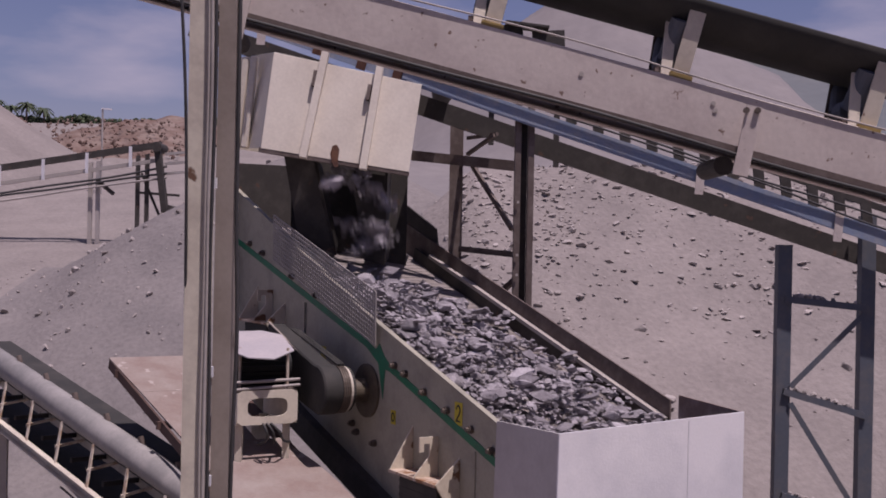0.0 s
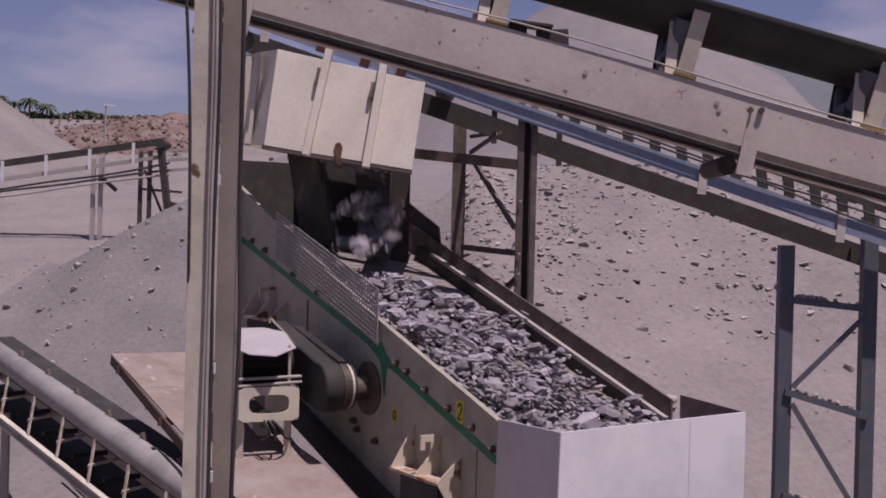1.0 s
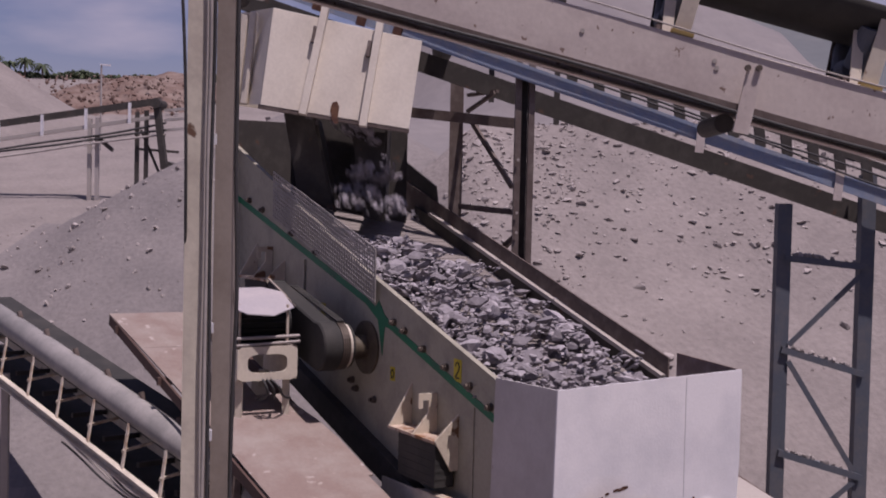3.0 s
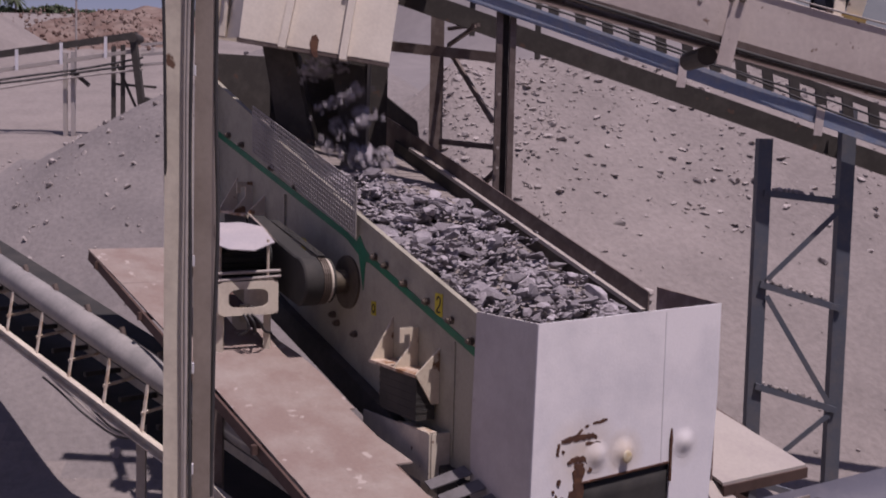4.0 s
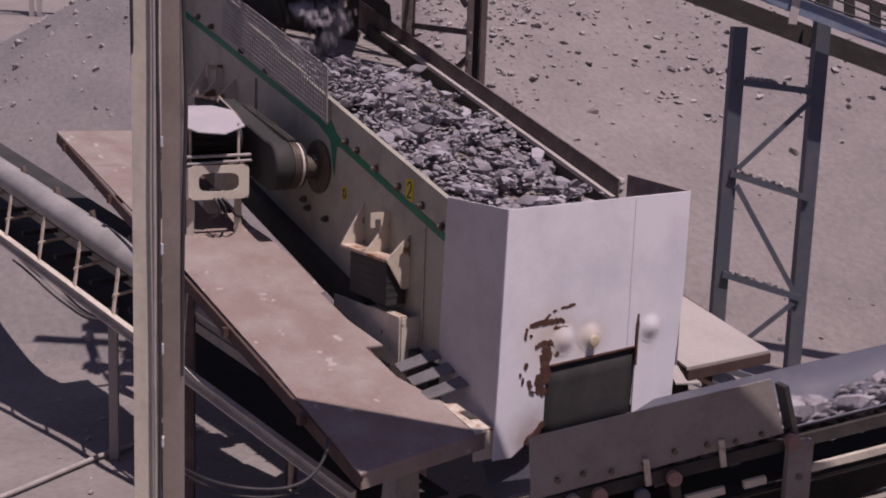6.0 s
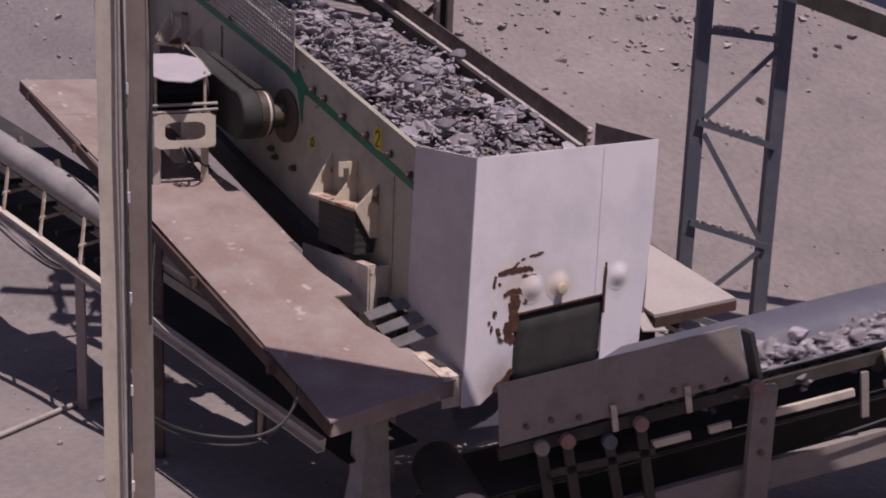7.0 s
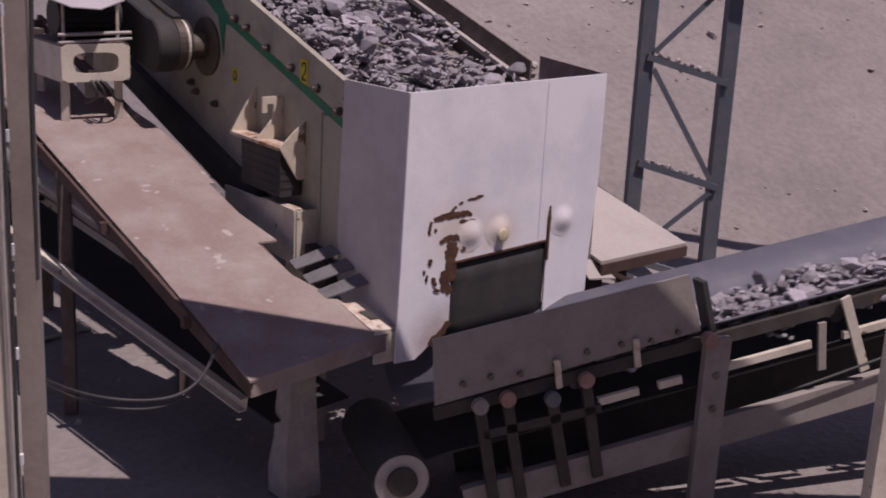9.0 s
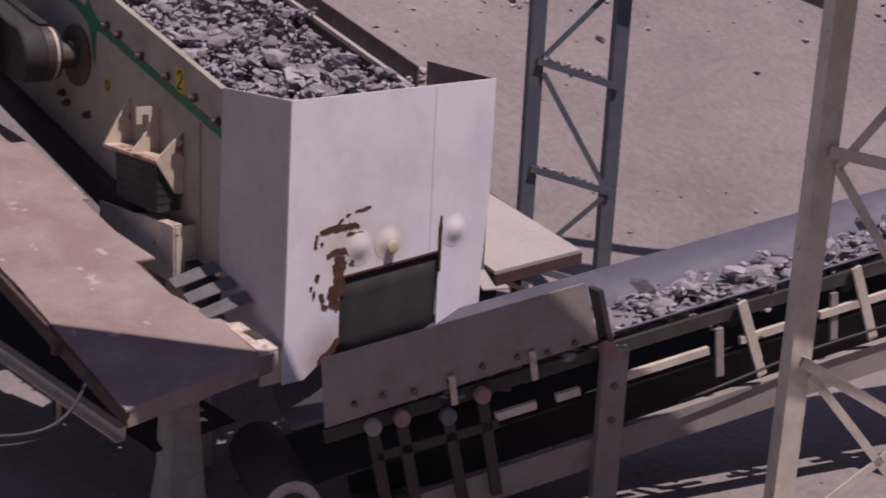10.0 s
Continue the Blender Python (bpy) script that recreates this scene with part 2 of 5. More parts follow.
def height(a, d):
    base = float(np.interp(d, (11.6, 16.5, 40.0, 60.0, 240.0), (G, 2.27, 7.0, 8.6, 26.2)))
    z = base
    n = noise.noise(Vector((a * 0.35, d * 0.35, 0))) * 0.25 + noise.noise(Vector((a * 1.3, d * 1.3, 4))) * 0.07
    # heap beyond the screen
    z = max(z, heap_top(a, d) + n * 0.5)
    # rocky bank along the right side
    bank = G + 0.70 * (d - 10.5 - 0.08 * (a - 3)) if d < 60 else -9
    bank = min(bank, 4.3 - 0.30 * max(0.0, 0.7 - a) - 0.10 * max(0, d - 19.5) + 0.02 * a)
    if a < 0.4:
        bank -= (0.4 - a) * 0.75
    z = max(z, bank + n * 0.6)
    # tall tipped bank behind
    z = max(z, heap(a, d, 5.0, 41.0, 11.3, 0.68, 1.4) + n * 2)
    # pale bank at the far left
    z = max(z, heap(a, d, -13.2, 29.0, 7.05, 0.62, 1.0) + n)
    # the mound is lumpy, the yard nearly flat
    return z + (n * 0.25 if d > 9 else n * 0.06)


def build_ground():
    def spread(n, reach, mid):
        out = []
        for i in range(n + 1):
            t = 2 * i / n - 1
            out.append(mid + math.copysign(26 * abs(t) + (reach - 26) * abs(t) ** 7, t))
        return out
    aa, dd = spread(230, 1800, 2.0), spread(230, 2200, 14.0)
    vs = [tuple(V(a, d, height(a, d))) for d in dd for a in aa]
    w = len(aa)
    fs = [(j * w + i, j * w + i + 1, (j + 1) * w + i + 1, (j + 1) * w + i) for j in range(len(dd) - 1) for i in range(w - 1)]
    me = bpy.data.meshes.new("ground")
    me.from_pydata(vs, [], fs)
    me.materials.append(GROUND)
    me.materials.append(FARBANK)
    me.materials.append(FINES)
    for p in me.polygons:
        p.use_smooth = True
        i, j = p.index % (w - 1), p.index // (w - 1)
        p.material_index = 1 if dd[j] > 24 and aa[i] > -4 else 0
        if -9 < aa[i] < 1.5 and 11 < dd[j] < 24 and height(aa[i], dd[j]) < heap_top(aa[i], dd[j]) + 0.25:
            p.material_index = 2
    tagged(new("ground", me), "pale grey crusher dust tipped in heaps and banks", "ground", kind="structure")


build_ground()


def build_sky_block():
    """Unseen wall added behind the viewpoint to cut the sky light."""
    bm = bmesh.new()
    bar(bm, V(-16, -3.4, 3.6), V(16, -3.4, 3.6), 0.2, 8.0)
    tagged(part("sky_block_wall", bm, DUSTG), "plain grey wall added out of view to cut the sky light", "wall", kind="structure")


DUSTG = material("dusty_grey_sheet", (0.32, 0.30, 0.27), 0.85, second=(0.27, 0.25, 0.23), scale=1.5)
build_sky_block()


def build_distance():
    # brown spoil, tree line, palms, hills
    bm = bmesh.new()
    rows = []
    for j in range(15):
        row = []
        for i in range(61):
            a, d = -11.6 + i * 0.088, 29.5 + j * 0.62
            u, v = (i / 60 - 0.52) * 2, (j / 14 - 0.5) * 2
            h = 0.52 * max(0.0, 1 - abs(u) ** 3) * smooth(j / 10) * (0.85 + 0.2 * u)
            h += noise.noise(Vector((a * 0.9, d * 0.9, 9))) * 0.16 + noise.noise(Vector((a * 2.6, d * 2.6, 9))) * 0.14
            row.append(bm.verts.new(V(a, d, height(a, d) - 0.10 + h)))
        rows.append(row)
    for r0, r1 in zip(rows, rows[1:]):
        for i in range(60):
            bm.faces.new((r0[i], r0[i + 1], r1[i + 1], r1[i]))
    ob = part("earth_mound", bm, EARTH, smooth=True)
    tagged(ob, "long mound of reddish brown earth beyond the yard", "mound", kind="structure")
    rng = random.Random(5)
    spots = []
    for _ in range(420):
        a, d = rng.uniform(-11.2, -6.6), rng.uniform(30.5, 35.5)
        r = rng.choice((0.02, 0.03, 0.04, 0.05, 0.08))
        spots.append((*V(a, d, height(a, d) + 0.12 + 0.45 * smooth((d - 29.5) / 6.2)), r))
    tagged(new("earth_clods", rocks_mesh("earth_clods", spots, rng, EARTH)), "brown clods lying over the earth mound", "clods", kind="stuff")
    for name, pts, mat in (("hill", [(60, 330, 60), (105, 340, 62), (150, 350, 55), (210, 360, 66), (300, 380, 48), (420, 400, 20)], HILL),):
        bm = bmesh.new()
        top, low = [], []
        for k in range(60):
            t = k / 59 * (len(pts) - 1)
            i = min(int(t), len(pts) - 2)
            f = smooth(t - i)
            a, d, z = [p + (q - p) * f for p, q in zip(pts[i], pts[i + 1])]
            top.append(bm.verts.new(V(a, d, z + noise.noise(Vector((a * 0.05, 0, 3))) * 5)))
            low.append(bm.verts.new(V(a, d - 130, 5)))
        for i in range(59):
            bm.faces.new((low[i], low[i + 1], top[i + 1], top[i]))
        tagged(part(name, bm, mat, smooth=True), "hazy far hills behind the quarry", "hill", kind="structure")
    # tree line
    spots = []
    for _ in range(2600):
        a = rng.uniform(-100, -34)
        h = 0.9 + 1.5 * (noise.noise(Vector((a * 0.12, 1, 1))) + 0.4)
        d = rng.uniform(238, 244)
        spots.append((*V(a, d, 26.0 + rng.uniform(0, max(0.6, h))), rng.uniform(0.25, 0.6)))
    for _ in range(700):
        a = rng.uniform(-100, -74)
        spots.append((*V(a, rng.uniform(239, 243), 26.0 + rng.uniform(0.5, 3.0 - 0.08 * (a + 100))), rng.uniform(0.25, 0.55)))
    me = rocks_mesh("tree_line", spots, rng, LEAF)
    tagged(new("tree_line", me), "low dark green scrub along the skyline", "trees", kind="stuff")
    for a, h, d in ((-94, 4.6, 238.0), (-90.5, 3.6, 237.0), (-87.5, 4.4, 238), (-84.5, 3.2, 237.0), (-81.5, 4.0, 238), (-78, 3.0, 238)):
        base = V(a, d, 26.0)
        palm = thing("palm_tree", base, "coconut palm with drooping green fronds on the skyline", "palm", "palms on the skyline")
        bm = bmesh.new()
        top = base + Vector((rng.uniform(-0.3, 0.3), 0.1, h))
        rod(bm, base, top, 0.25, 8, 0.17)
        part("trunk", bm, TRUNK, palm)
        bm = bmesh.new()
        for k in range(17):
            an, lift = k * 2.4, rng.uniform(-0.2, 0.9)
            ln = rng.uniform(2.0, 2.9)
            way = Vector((math.cos(an), math.sin(an), 0))
            side = Vector((-way.y, way.x, 0))
            prev = None
            for s in range(7):
                t = s / 6
                c = top + way * ln * t + Vector((0, 0, (lift * t - 1.15 * t * t) * 2.0))
                w = 0.30 * math.sin(math.pi * (0.12 + 0.88 * t)) + 0.01
                e = (bm.verts.new(c + side * w - Vector((0, 0, w * 0.6))), bm.verts.new(c), bm.verts.new(c - side * w - Vector((0, 0, w * 0.6))))
                if prev:
                    bm.faces.new((prev[0], prev[1], e[1], e[0]))
                    bm.faces.new((prev[1], prev[2], e[2], e[1]))
                prev = e
        part("crown", bm, LEAF, palm)


build_distance()


def scatter():
    rng = random.Random(11)
    spots = []
    while len(spots) < 2600:
        a, d = rng.uniform(0.2, 12), rng.uniform(10.8, 17.5)
        dens = smooth((d - 10.3 - 0.08 * (a - 3)) / 6.0) ** 3.6 * (0.3 + 0.65 * smooth(1.6 * noise.noise(Vector((a * 0.6, d * 0.6, 7))) + 0.45)) * (0.3 + 0.7 * smooth((8.0 - a) / 5))
        if rng.random() > dens:
            continue
        r = rng.choice((0.011, 0.012, 0.014, 0.016, 0.018, 0.02, 0.024, 0.03, 0.04, 0.058)) * rng.uniform(0.8, 1.3)
        spots.append((*V(a, d, height(a, d) + r * 0.1), r))
    tagged(new("rubble_on_bank", rocks_mesh("rubble_on_bank", spots, rng, RUBBLE, 0.4, 0.35)), "grey broken stones strewn over the dusty bank", "rubble", kind="stuff")
    spots = []
    while len(spots) < 420:
        a, d = -1.60 + rng.gauss(-1.5, 2.1), 18.2 + rng.gauss(-1.9, 1.5)
        if a < -8.0:
            continue
        r = rng.choice((0.012, 0.015, 0.02, 0.025, 0.03, 0.055)) * rng.uniform(0.7, 1.3)
        spots.append((*V(a, d, height(a, d) + r * 0.2), r))
    tagged(new("rubble_on_heap", rocks_mesh("rubble_on_heap", spots, rng, RUBBLE)), "scattered dark stones on the grey dust heap", "rubble", kind="stuff")
    spots = []
    while len(spots) < 500:
        a, d = rng.uniform(-6, 9), rng.uniform(5.0, 12)
        r = rng.choice((0.012, 0.015, 0.02, 0.03)) * rng.uniform(0.7, 1.4)
        spots.append((*V(a, d, height(a, d) + r * 0.2), r))
    tagged(new("loose_gravel", rocks_mesh("loose_gravel", spots, rng, RUBBLE)), "loose gravel lying on the dusty yard", "gravel", kind="stuff")


scatter()


# ---- discharge chute ----
CW, CT, CR, CB = 1.42, 2.045, 2.10, 0.53         # width, top at the near and far corner, bottom
CD = 0.69                                        # depth along the screen


def build_chute():
    c = thing("discharge_chute", (0.8, 0.4, CB), "white sheet steel discharge chute, rust-stained, with a black flap", "chute")
    bm = bmesh.new()
    ring = [(-0.035, CB), (-0.02, 1.05), (0.0, CT), (CW, CR), (CW, 1.5), (1.385, 0.95), (1.37, CB), (1.04, CB), (1.037, 1.117), (0.33, 1.066), (0.33, 0.69), (0.10, CB)]
    a, b = [[bm.verts.new((x, y, z)) for x, z in ring] for y in (0.0, 0.012)]
    bm.faces.new(a)
    bm.faces.new(b[::-1])
    for i in range(len(ring)):
        j = (i + 1) % len(ring)
        bm.faces.new((a[j], a[i], b[i], b[j]))
    front = part("front_panel", bm, STAINED, c, "white front sheet, dusty and dented")
    # greyer than the front: part of this side's shade is in the colour
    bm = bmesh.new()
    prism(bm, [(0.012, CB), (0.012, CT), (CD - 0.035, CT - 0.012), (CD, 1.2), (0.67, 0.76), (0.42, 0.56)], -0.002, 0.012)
    part("side_panel", bm, SIDESH, c, "grey side sheet with rust specks, its shade put into the colour")
    bm = bmesh.new()
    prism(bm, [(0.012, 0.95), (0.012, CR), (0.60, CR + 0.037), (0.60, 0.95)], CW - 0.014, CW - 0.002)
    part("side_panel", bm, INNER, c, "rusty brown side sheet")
    bm = bmesh.new()
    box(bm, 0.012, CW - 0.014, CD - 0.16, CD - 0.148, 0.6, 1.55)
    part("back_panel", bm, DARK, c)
    # seam and lap on the front sheet
    bm = bmesh.new()
    box(bm, 0.962, 0.969, -0.003, 0.0, 1.12, CT + 0.02)
    part("seam", bm, WHITE, front)
    # flap over the opening
    bm = bmesh.new()
    strip(bm, [Vector((0, 0.022, 1.07)), Vector((0, 0.024, 0.94)), Vector((0, 0.03, 0.82)), Vector((0, 0.034, 0.70)), Vector((0, 0.03, 0.57))], (0.325, 0, 0.0), (1.042, 0, 0.05), 6)
    ob = part("flap", bm, RUBBER, c, "black rubber flap over the opening", smooth=True)
    so = ob.modifiers.new("thick", "SOLIDIFY")
    so.thickness = 0.012
    bm = bmesh.new()
    box(bm, 1.030, 1.046, -0.012, 0.0, 1.0, 1.27)
    bar(bm, (0.34, -0.003, 1.07), (1.03, -0.003, 1.12), 0.006, 0.012)
    part("flap_strip", bm, RUSTM, c)
    # bosses
    for x, z, r in ((0.45, 1.225, 0.105), (0.66, 1.225, 0.10), (1.15, 1.235, 0.10)):
        bm = bmesh.new()
        rings = []
        for k in range(9):
            f = k / 8
            rings.append([bm.verts.new((x + r * f * math.cos(t * 0.2618), -0.020 * math.cos(f * math.pi / 2) ** 2 - 0.0015, z + r * f * math.sin(t * 0.2618))) for t in range(24)])
        for r0, r1 in zip(rings[1:], rings[2:]):
            for t in range(24):
                bm.faces.new((r0[t], r0[(t + 1) % 24], r1[(t + 1) % 24], r1[t]))
        bm.faces.new(rings[1])
        bmesh.ops.recalc_face_normals(bm, faces=bm.faces)
        bo = part("boss", bm, STAINED, c, "round pressed boss", smooth=True)
        if x == 0.66:
            bm = bmesh.new()
            bmesh.ops.create_uvsphere(bm, u_segments=14, v_segments=8, radius=0.036, matrix=Matrix.Translation((x + 0.01, -0.030, z - 0.025)) @ Matrix.Diagonal((1, 0.2, 1.1, 1)))
            part("paint_chip", bm, YELLOWB, bo, "chipped yellow paint spot", smooth=True)
    # flaked paint and rust round the first boss and down the edge of the opening
    rng = random.Random(3)

    def flake(path, wide, k):
        """A ragged flake along a path of (x, z)."""
        bm = bmesh.new()
        up, down = [], []
        fine = []
        for p, q in zip(path, path[1:]):
            for s in range(4):
                fine.append((p[0] + (q[0] - p[0]) * s / 4, p[1] + (q[1] - p[1]) * s / 4))
        fine.append(path[-1])
        n = len(fine)
        for i, (x, z) in enumerate(fine):
            a, b = fine[max(i - 1, 0)], fine[min(i + 1, n - 1)]
            dx, dz = b[0] - a[0], b[1] - a[1]
            m = math.hypot(dx, dz)
            w = wide * math.sin(math.pi * (0.12 + 0.76 * i / (n - 1))) ** 0.5
            for side, out in ((1, up), (-1, down)):
                ww = w * rng.uniform(0.5, 1.2)
                out.append((x - dz / m * ww * side, z + dx / m * ww * side))
        y = -0.002 - 0.0003 * k
        ring = up + down[::-1]
        a = [bm.verts.new((x, y, z)) for x, z in ring]
        b = [bm.verts.new((x, 0.001, z)) for x, z in ring]
        for i in range(n - 1):
            bm.faces.new((a[i], a[i + 1], a[2 * n - 2 - i], a[2 * n - 1 - i]))
        for i in range(2 * n):
            bm.faces.new((a[i - 1], a[i], b[i], b[i - 1]))
        bmesh.ops.recalc_face_normals(bm, faces=bm.faces)
        part("rust_patch", bm, RUSTM, front)
    runs = (
        ([(0.42, 1.425), (0.48, 1.43), (0.53, 1.44)], 0.012), ([(0.36, 1.405), (0.39, 1.415)], 0.010),
        ([(0.30, 1.36), (0.33, 1.385), (0.345, 1.395)], 0.010), ([(0.19, 1.335), (0.27, 1.345), (0.36, 1.345), (0.42, 1.355), (0.45, 1.33)], 0.020),
        ([(0.175, 1.325), (0.165, 1.29), (0.165, 1.25)], 0.013), ([(0.20, 1.265), (0.21, 1.28)], 0.012),
        ([(0.37, 1.305), (0.43, 1.30), (0.48, 1.30)], 0.016), ([(0.41, 1.285), (0.42, 1.25), (0.39, 1.225)], 0.013),
        ([(0.24, 1.195), (0.28, 1.215), (0.35, 1.215), (0.40, 1.20), (0.42, 1.17), (0.40, 1.13)], 0.022),
        ([(0.33, 1.19), (0.32, 1.12), (0.315, 1.04), (0.32, 0.96)], 0.048), ([(0.27, 1.03), (0.29, 0.94), (0.33, 0.90)], 0.034),
        ([(0.175, 1.11), (0.18, 1.07)], 0.016), ([(0.135, 1.05), (0.14, 1.03)], 0.012), ([(0.16, 1.02), (0.155, 0.98)], 0.010),
        ([(0.20, 1.0), (0.22, 0.95)], 0.018), ([(0.21, 0.93), (0.25, 0.915)], 0.012),
        ([(1.045, 1.33), (1.042, 1.24), (1.038, 1.15)], 0.011), ([(0.33, 0.72), (0.27, 0.66), (0.20, 0.60)], 0.030),
    )
    for k, (path, wide) in enumerate(runs):
        flake(path, wide, k)


def stained_sheet():
    """White sheet with rust bleeding round the bosses and dust towards the spill edge."""
    m = material("stained_white_sheet", (0.83, 0.81, 0.84), 0.5, second=(0.70, 0.69, 0.73), scale=1.6, fine=60, bump=0.06, grain=0.05)
    n, l = m.node_tree.nodes, m.node_tree.links
    col = n["Principled BSDF"].inputs["Base Color"].links[0].from_socket
    geo = n.new("ShaderNodeNewGeometry")
    nz = n.new("ShaderNodeTexNoise")
    nz.inputs["Scale"].default_value, nz.inputs["Detail"].default_value = 9, 6
    l.new(geo.outputs["Position"], nz.inputs["Vector"])
    for at, reach, tint, much in (((0.36, 0, 1.24), 0.30, (0.62, 0.50, 0.36), 1.0), ((0.67, 0, 1.22), 0.17, (0.64, 0.50, 0.33), 1.1), ((1.15, 0, 1.2), 0.14, (0.6, 0.55, 0.5), 0.9), ((0.26, 0, 0.62), 0.26, (0.30, 0.19, 0.15), 1.3)):
        dist = n.new("ShaderNodeVectorMath")
        dist.operation = "DISTANCE"
        l.new(geo.outputs["Position"], dist.inputs[0])
        dist.inputs[1].default_value = at
        near = n.new("ShaderNodeMapRange")
        near.inputs["From Min"].default_value, near.inputs["From Max"].default_value = reach, 0.02
        near.inputs["To Max"].default_value = much
        l.new(dist.outputs["Value"], near.inputs["Value"])
        f = n.new("ShaderNodeMath")
        f.operation, f.use_clamp = "MULTIPLY", True
        l.new(near.outputs["Result"], f.inputs[0])
        l.new(nz.outputs["Fac"], f.inputs[1])
        x = n.new("ShaderNodeMix")
        x.data_type = "RGBA"
        l.new(f.outputs["Value"], x.inputs["Factor"])
        l.new(col, x.inputs["A"])
        x.inputs["B"].default_value = (*tint, 1)
        col = x.outputs["Result"]
    l.new(col, n["Principled BSDF"].inputs["Base Color"])
    return m


STAINED = stained_sheet()
SIDESH = material("shade_toned_sheet", (0.56, 0.53, 0.53), 0.6, second=(0.48, 0.45, 0.45), scale=2.5, rust=((0.3, 0.22, 0.18), 14, 0.72))
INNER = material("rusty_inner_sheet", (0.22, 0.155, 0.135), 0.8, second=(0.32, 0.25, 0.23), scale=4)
LEDGE = material("rust_streaked_steel", (0.58, 0.47, 0.38), 0.55, second=(0.26, 0.12, 0.05), mix=(0.42, 0.6), scale=9)
YELLOWB = material("chipped_yellow", (0.62, 0.56, 0.44), 0.6, second=(0.56, 0.42, 0.18), scale=22)
build_chute()


# ---- vibrating screen ----
S = 0.318                                        # fall of the deck


def deck(y):
    return 1.79 + S * (y - 0.68)


def plate_top(y):
    return 2.02 + 0.3155 * (y - 0.68) if y < 2.46 else 2.582 + 0.365 * (y - 2.46)


def bolt(bm, x, y, z, r=0.026, t=0.03):
    rod(bm, (x, y, z), (x - t, y, z), r, 8)
    rod(bm, (x - t, y, z), (x - t - 0.02, y, z), r * 0.6, 6)


GUSSET = material("rusting_cream_plate", (0.64, 0.57, 0.46), 0.6, second=(0.54, 0.46, 0.36), scale=4, rust=((0.22, 0.12, 0.065), 7, 0.58))


def lug(scr, y, z):
    """Spring seat on the side plate: ledge, two gussets, hooked gusset."""
    ob = thing_part("spring_seat", scr)
    bm = bmesh.new()
    box(bm, -0.16, 0.02, y - 0.27, y + 0.37, z - 0.02, z)
    part("ledge", bm, LEDGE, ob, "worn bright ledge")
    for dy, h, hook in ((0.35, 0.29, 0), (0.0, 0.267, 1), (-0.285, 0.163, 2)):
        bm = bmesh.new()
        t = 0.014
        if hook == 1:
            pts = [(-0.165, z), (0.02, z), (0.02, z + h), (-0.124, z + h), (-0.124, z + h - 0.10), (-0.09, z + h - 0.10), (-0.09, z + h - 0.045), (-0.045, z + h - 0.045), (-0.045, z + h - 0.13)]
        elif hook == 0:
            pts = [(-0.155, z), (0.02, z), (0.02, z + h)]
        else:
            pts = [(-0.158, z), (-0.033, z - 0.205), (0.02, z - 0.205), (0.02, z + h)]
        a = [bm.verts.new((px, y + dy, pz)) for px, pz in pts]
        b = [bm.verts.new((px, y + dy + t, pz)) for px, pz in pts]
        bm.faces.new(a)
        bm.faces.new(b[::-1])
        for i in range(len(pts)):
            j = (i + 1) % len(pts)
            bm.faces.new((a[j], a[i], b[i], b[j]))
        part("gusset", bm, GUSSET, ob)
    bm = bmesh.new()
    box(bm, -0.14, 0.0, y - 0.26, y + 0.24, z - 0.31, z - 0.02)
    part("spring_pack", bm, RUBBER, ob, "black ribbed rubber spring")
    for k in range(6):
        part("spring_layer", box(bmesh.new(), -0.143, 0.0, y - 0.263, y + 0.243, z - 0.31 + k * 0.05, z - 0.29 + k * 0.05), RUBBER, ob)


def thing_part(name, parent):
    """An empty mesh that groups the pieces of one part."""
    ob = new(name, None)
    ob.parent = parent
    ob.location = -BASES.get(parent.name, Vector((0, 0, 0)))
    return ob


HOODM = material("grey_hood", (0.42, 0.39, 0.41), 0.6, second=(0.47, 0.43, 0.44), scale=3)
DUSTSHADE = material("dusty_shade_brown", (0.30, 0.255, 0.225), 0.8, second=(0.24, 0.20, 0.175), scale=3, rust=((0.1, 0.075, 0.06), 6, 0.68))
OILY = material("oily_paint", (0.11, 0.09, 0.065), 0.5, second=(0.06, 0.045, 0.035), scale=7)


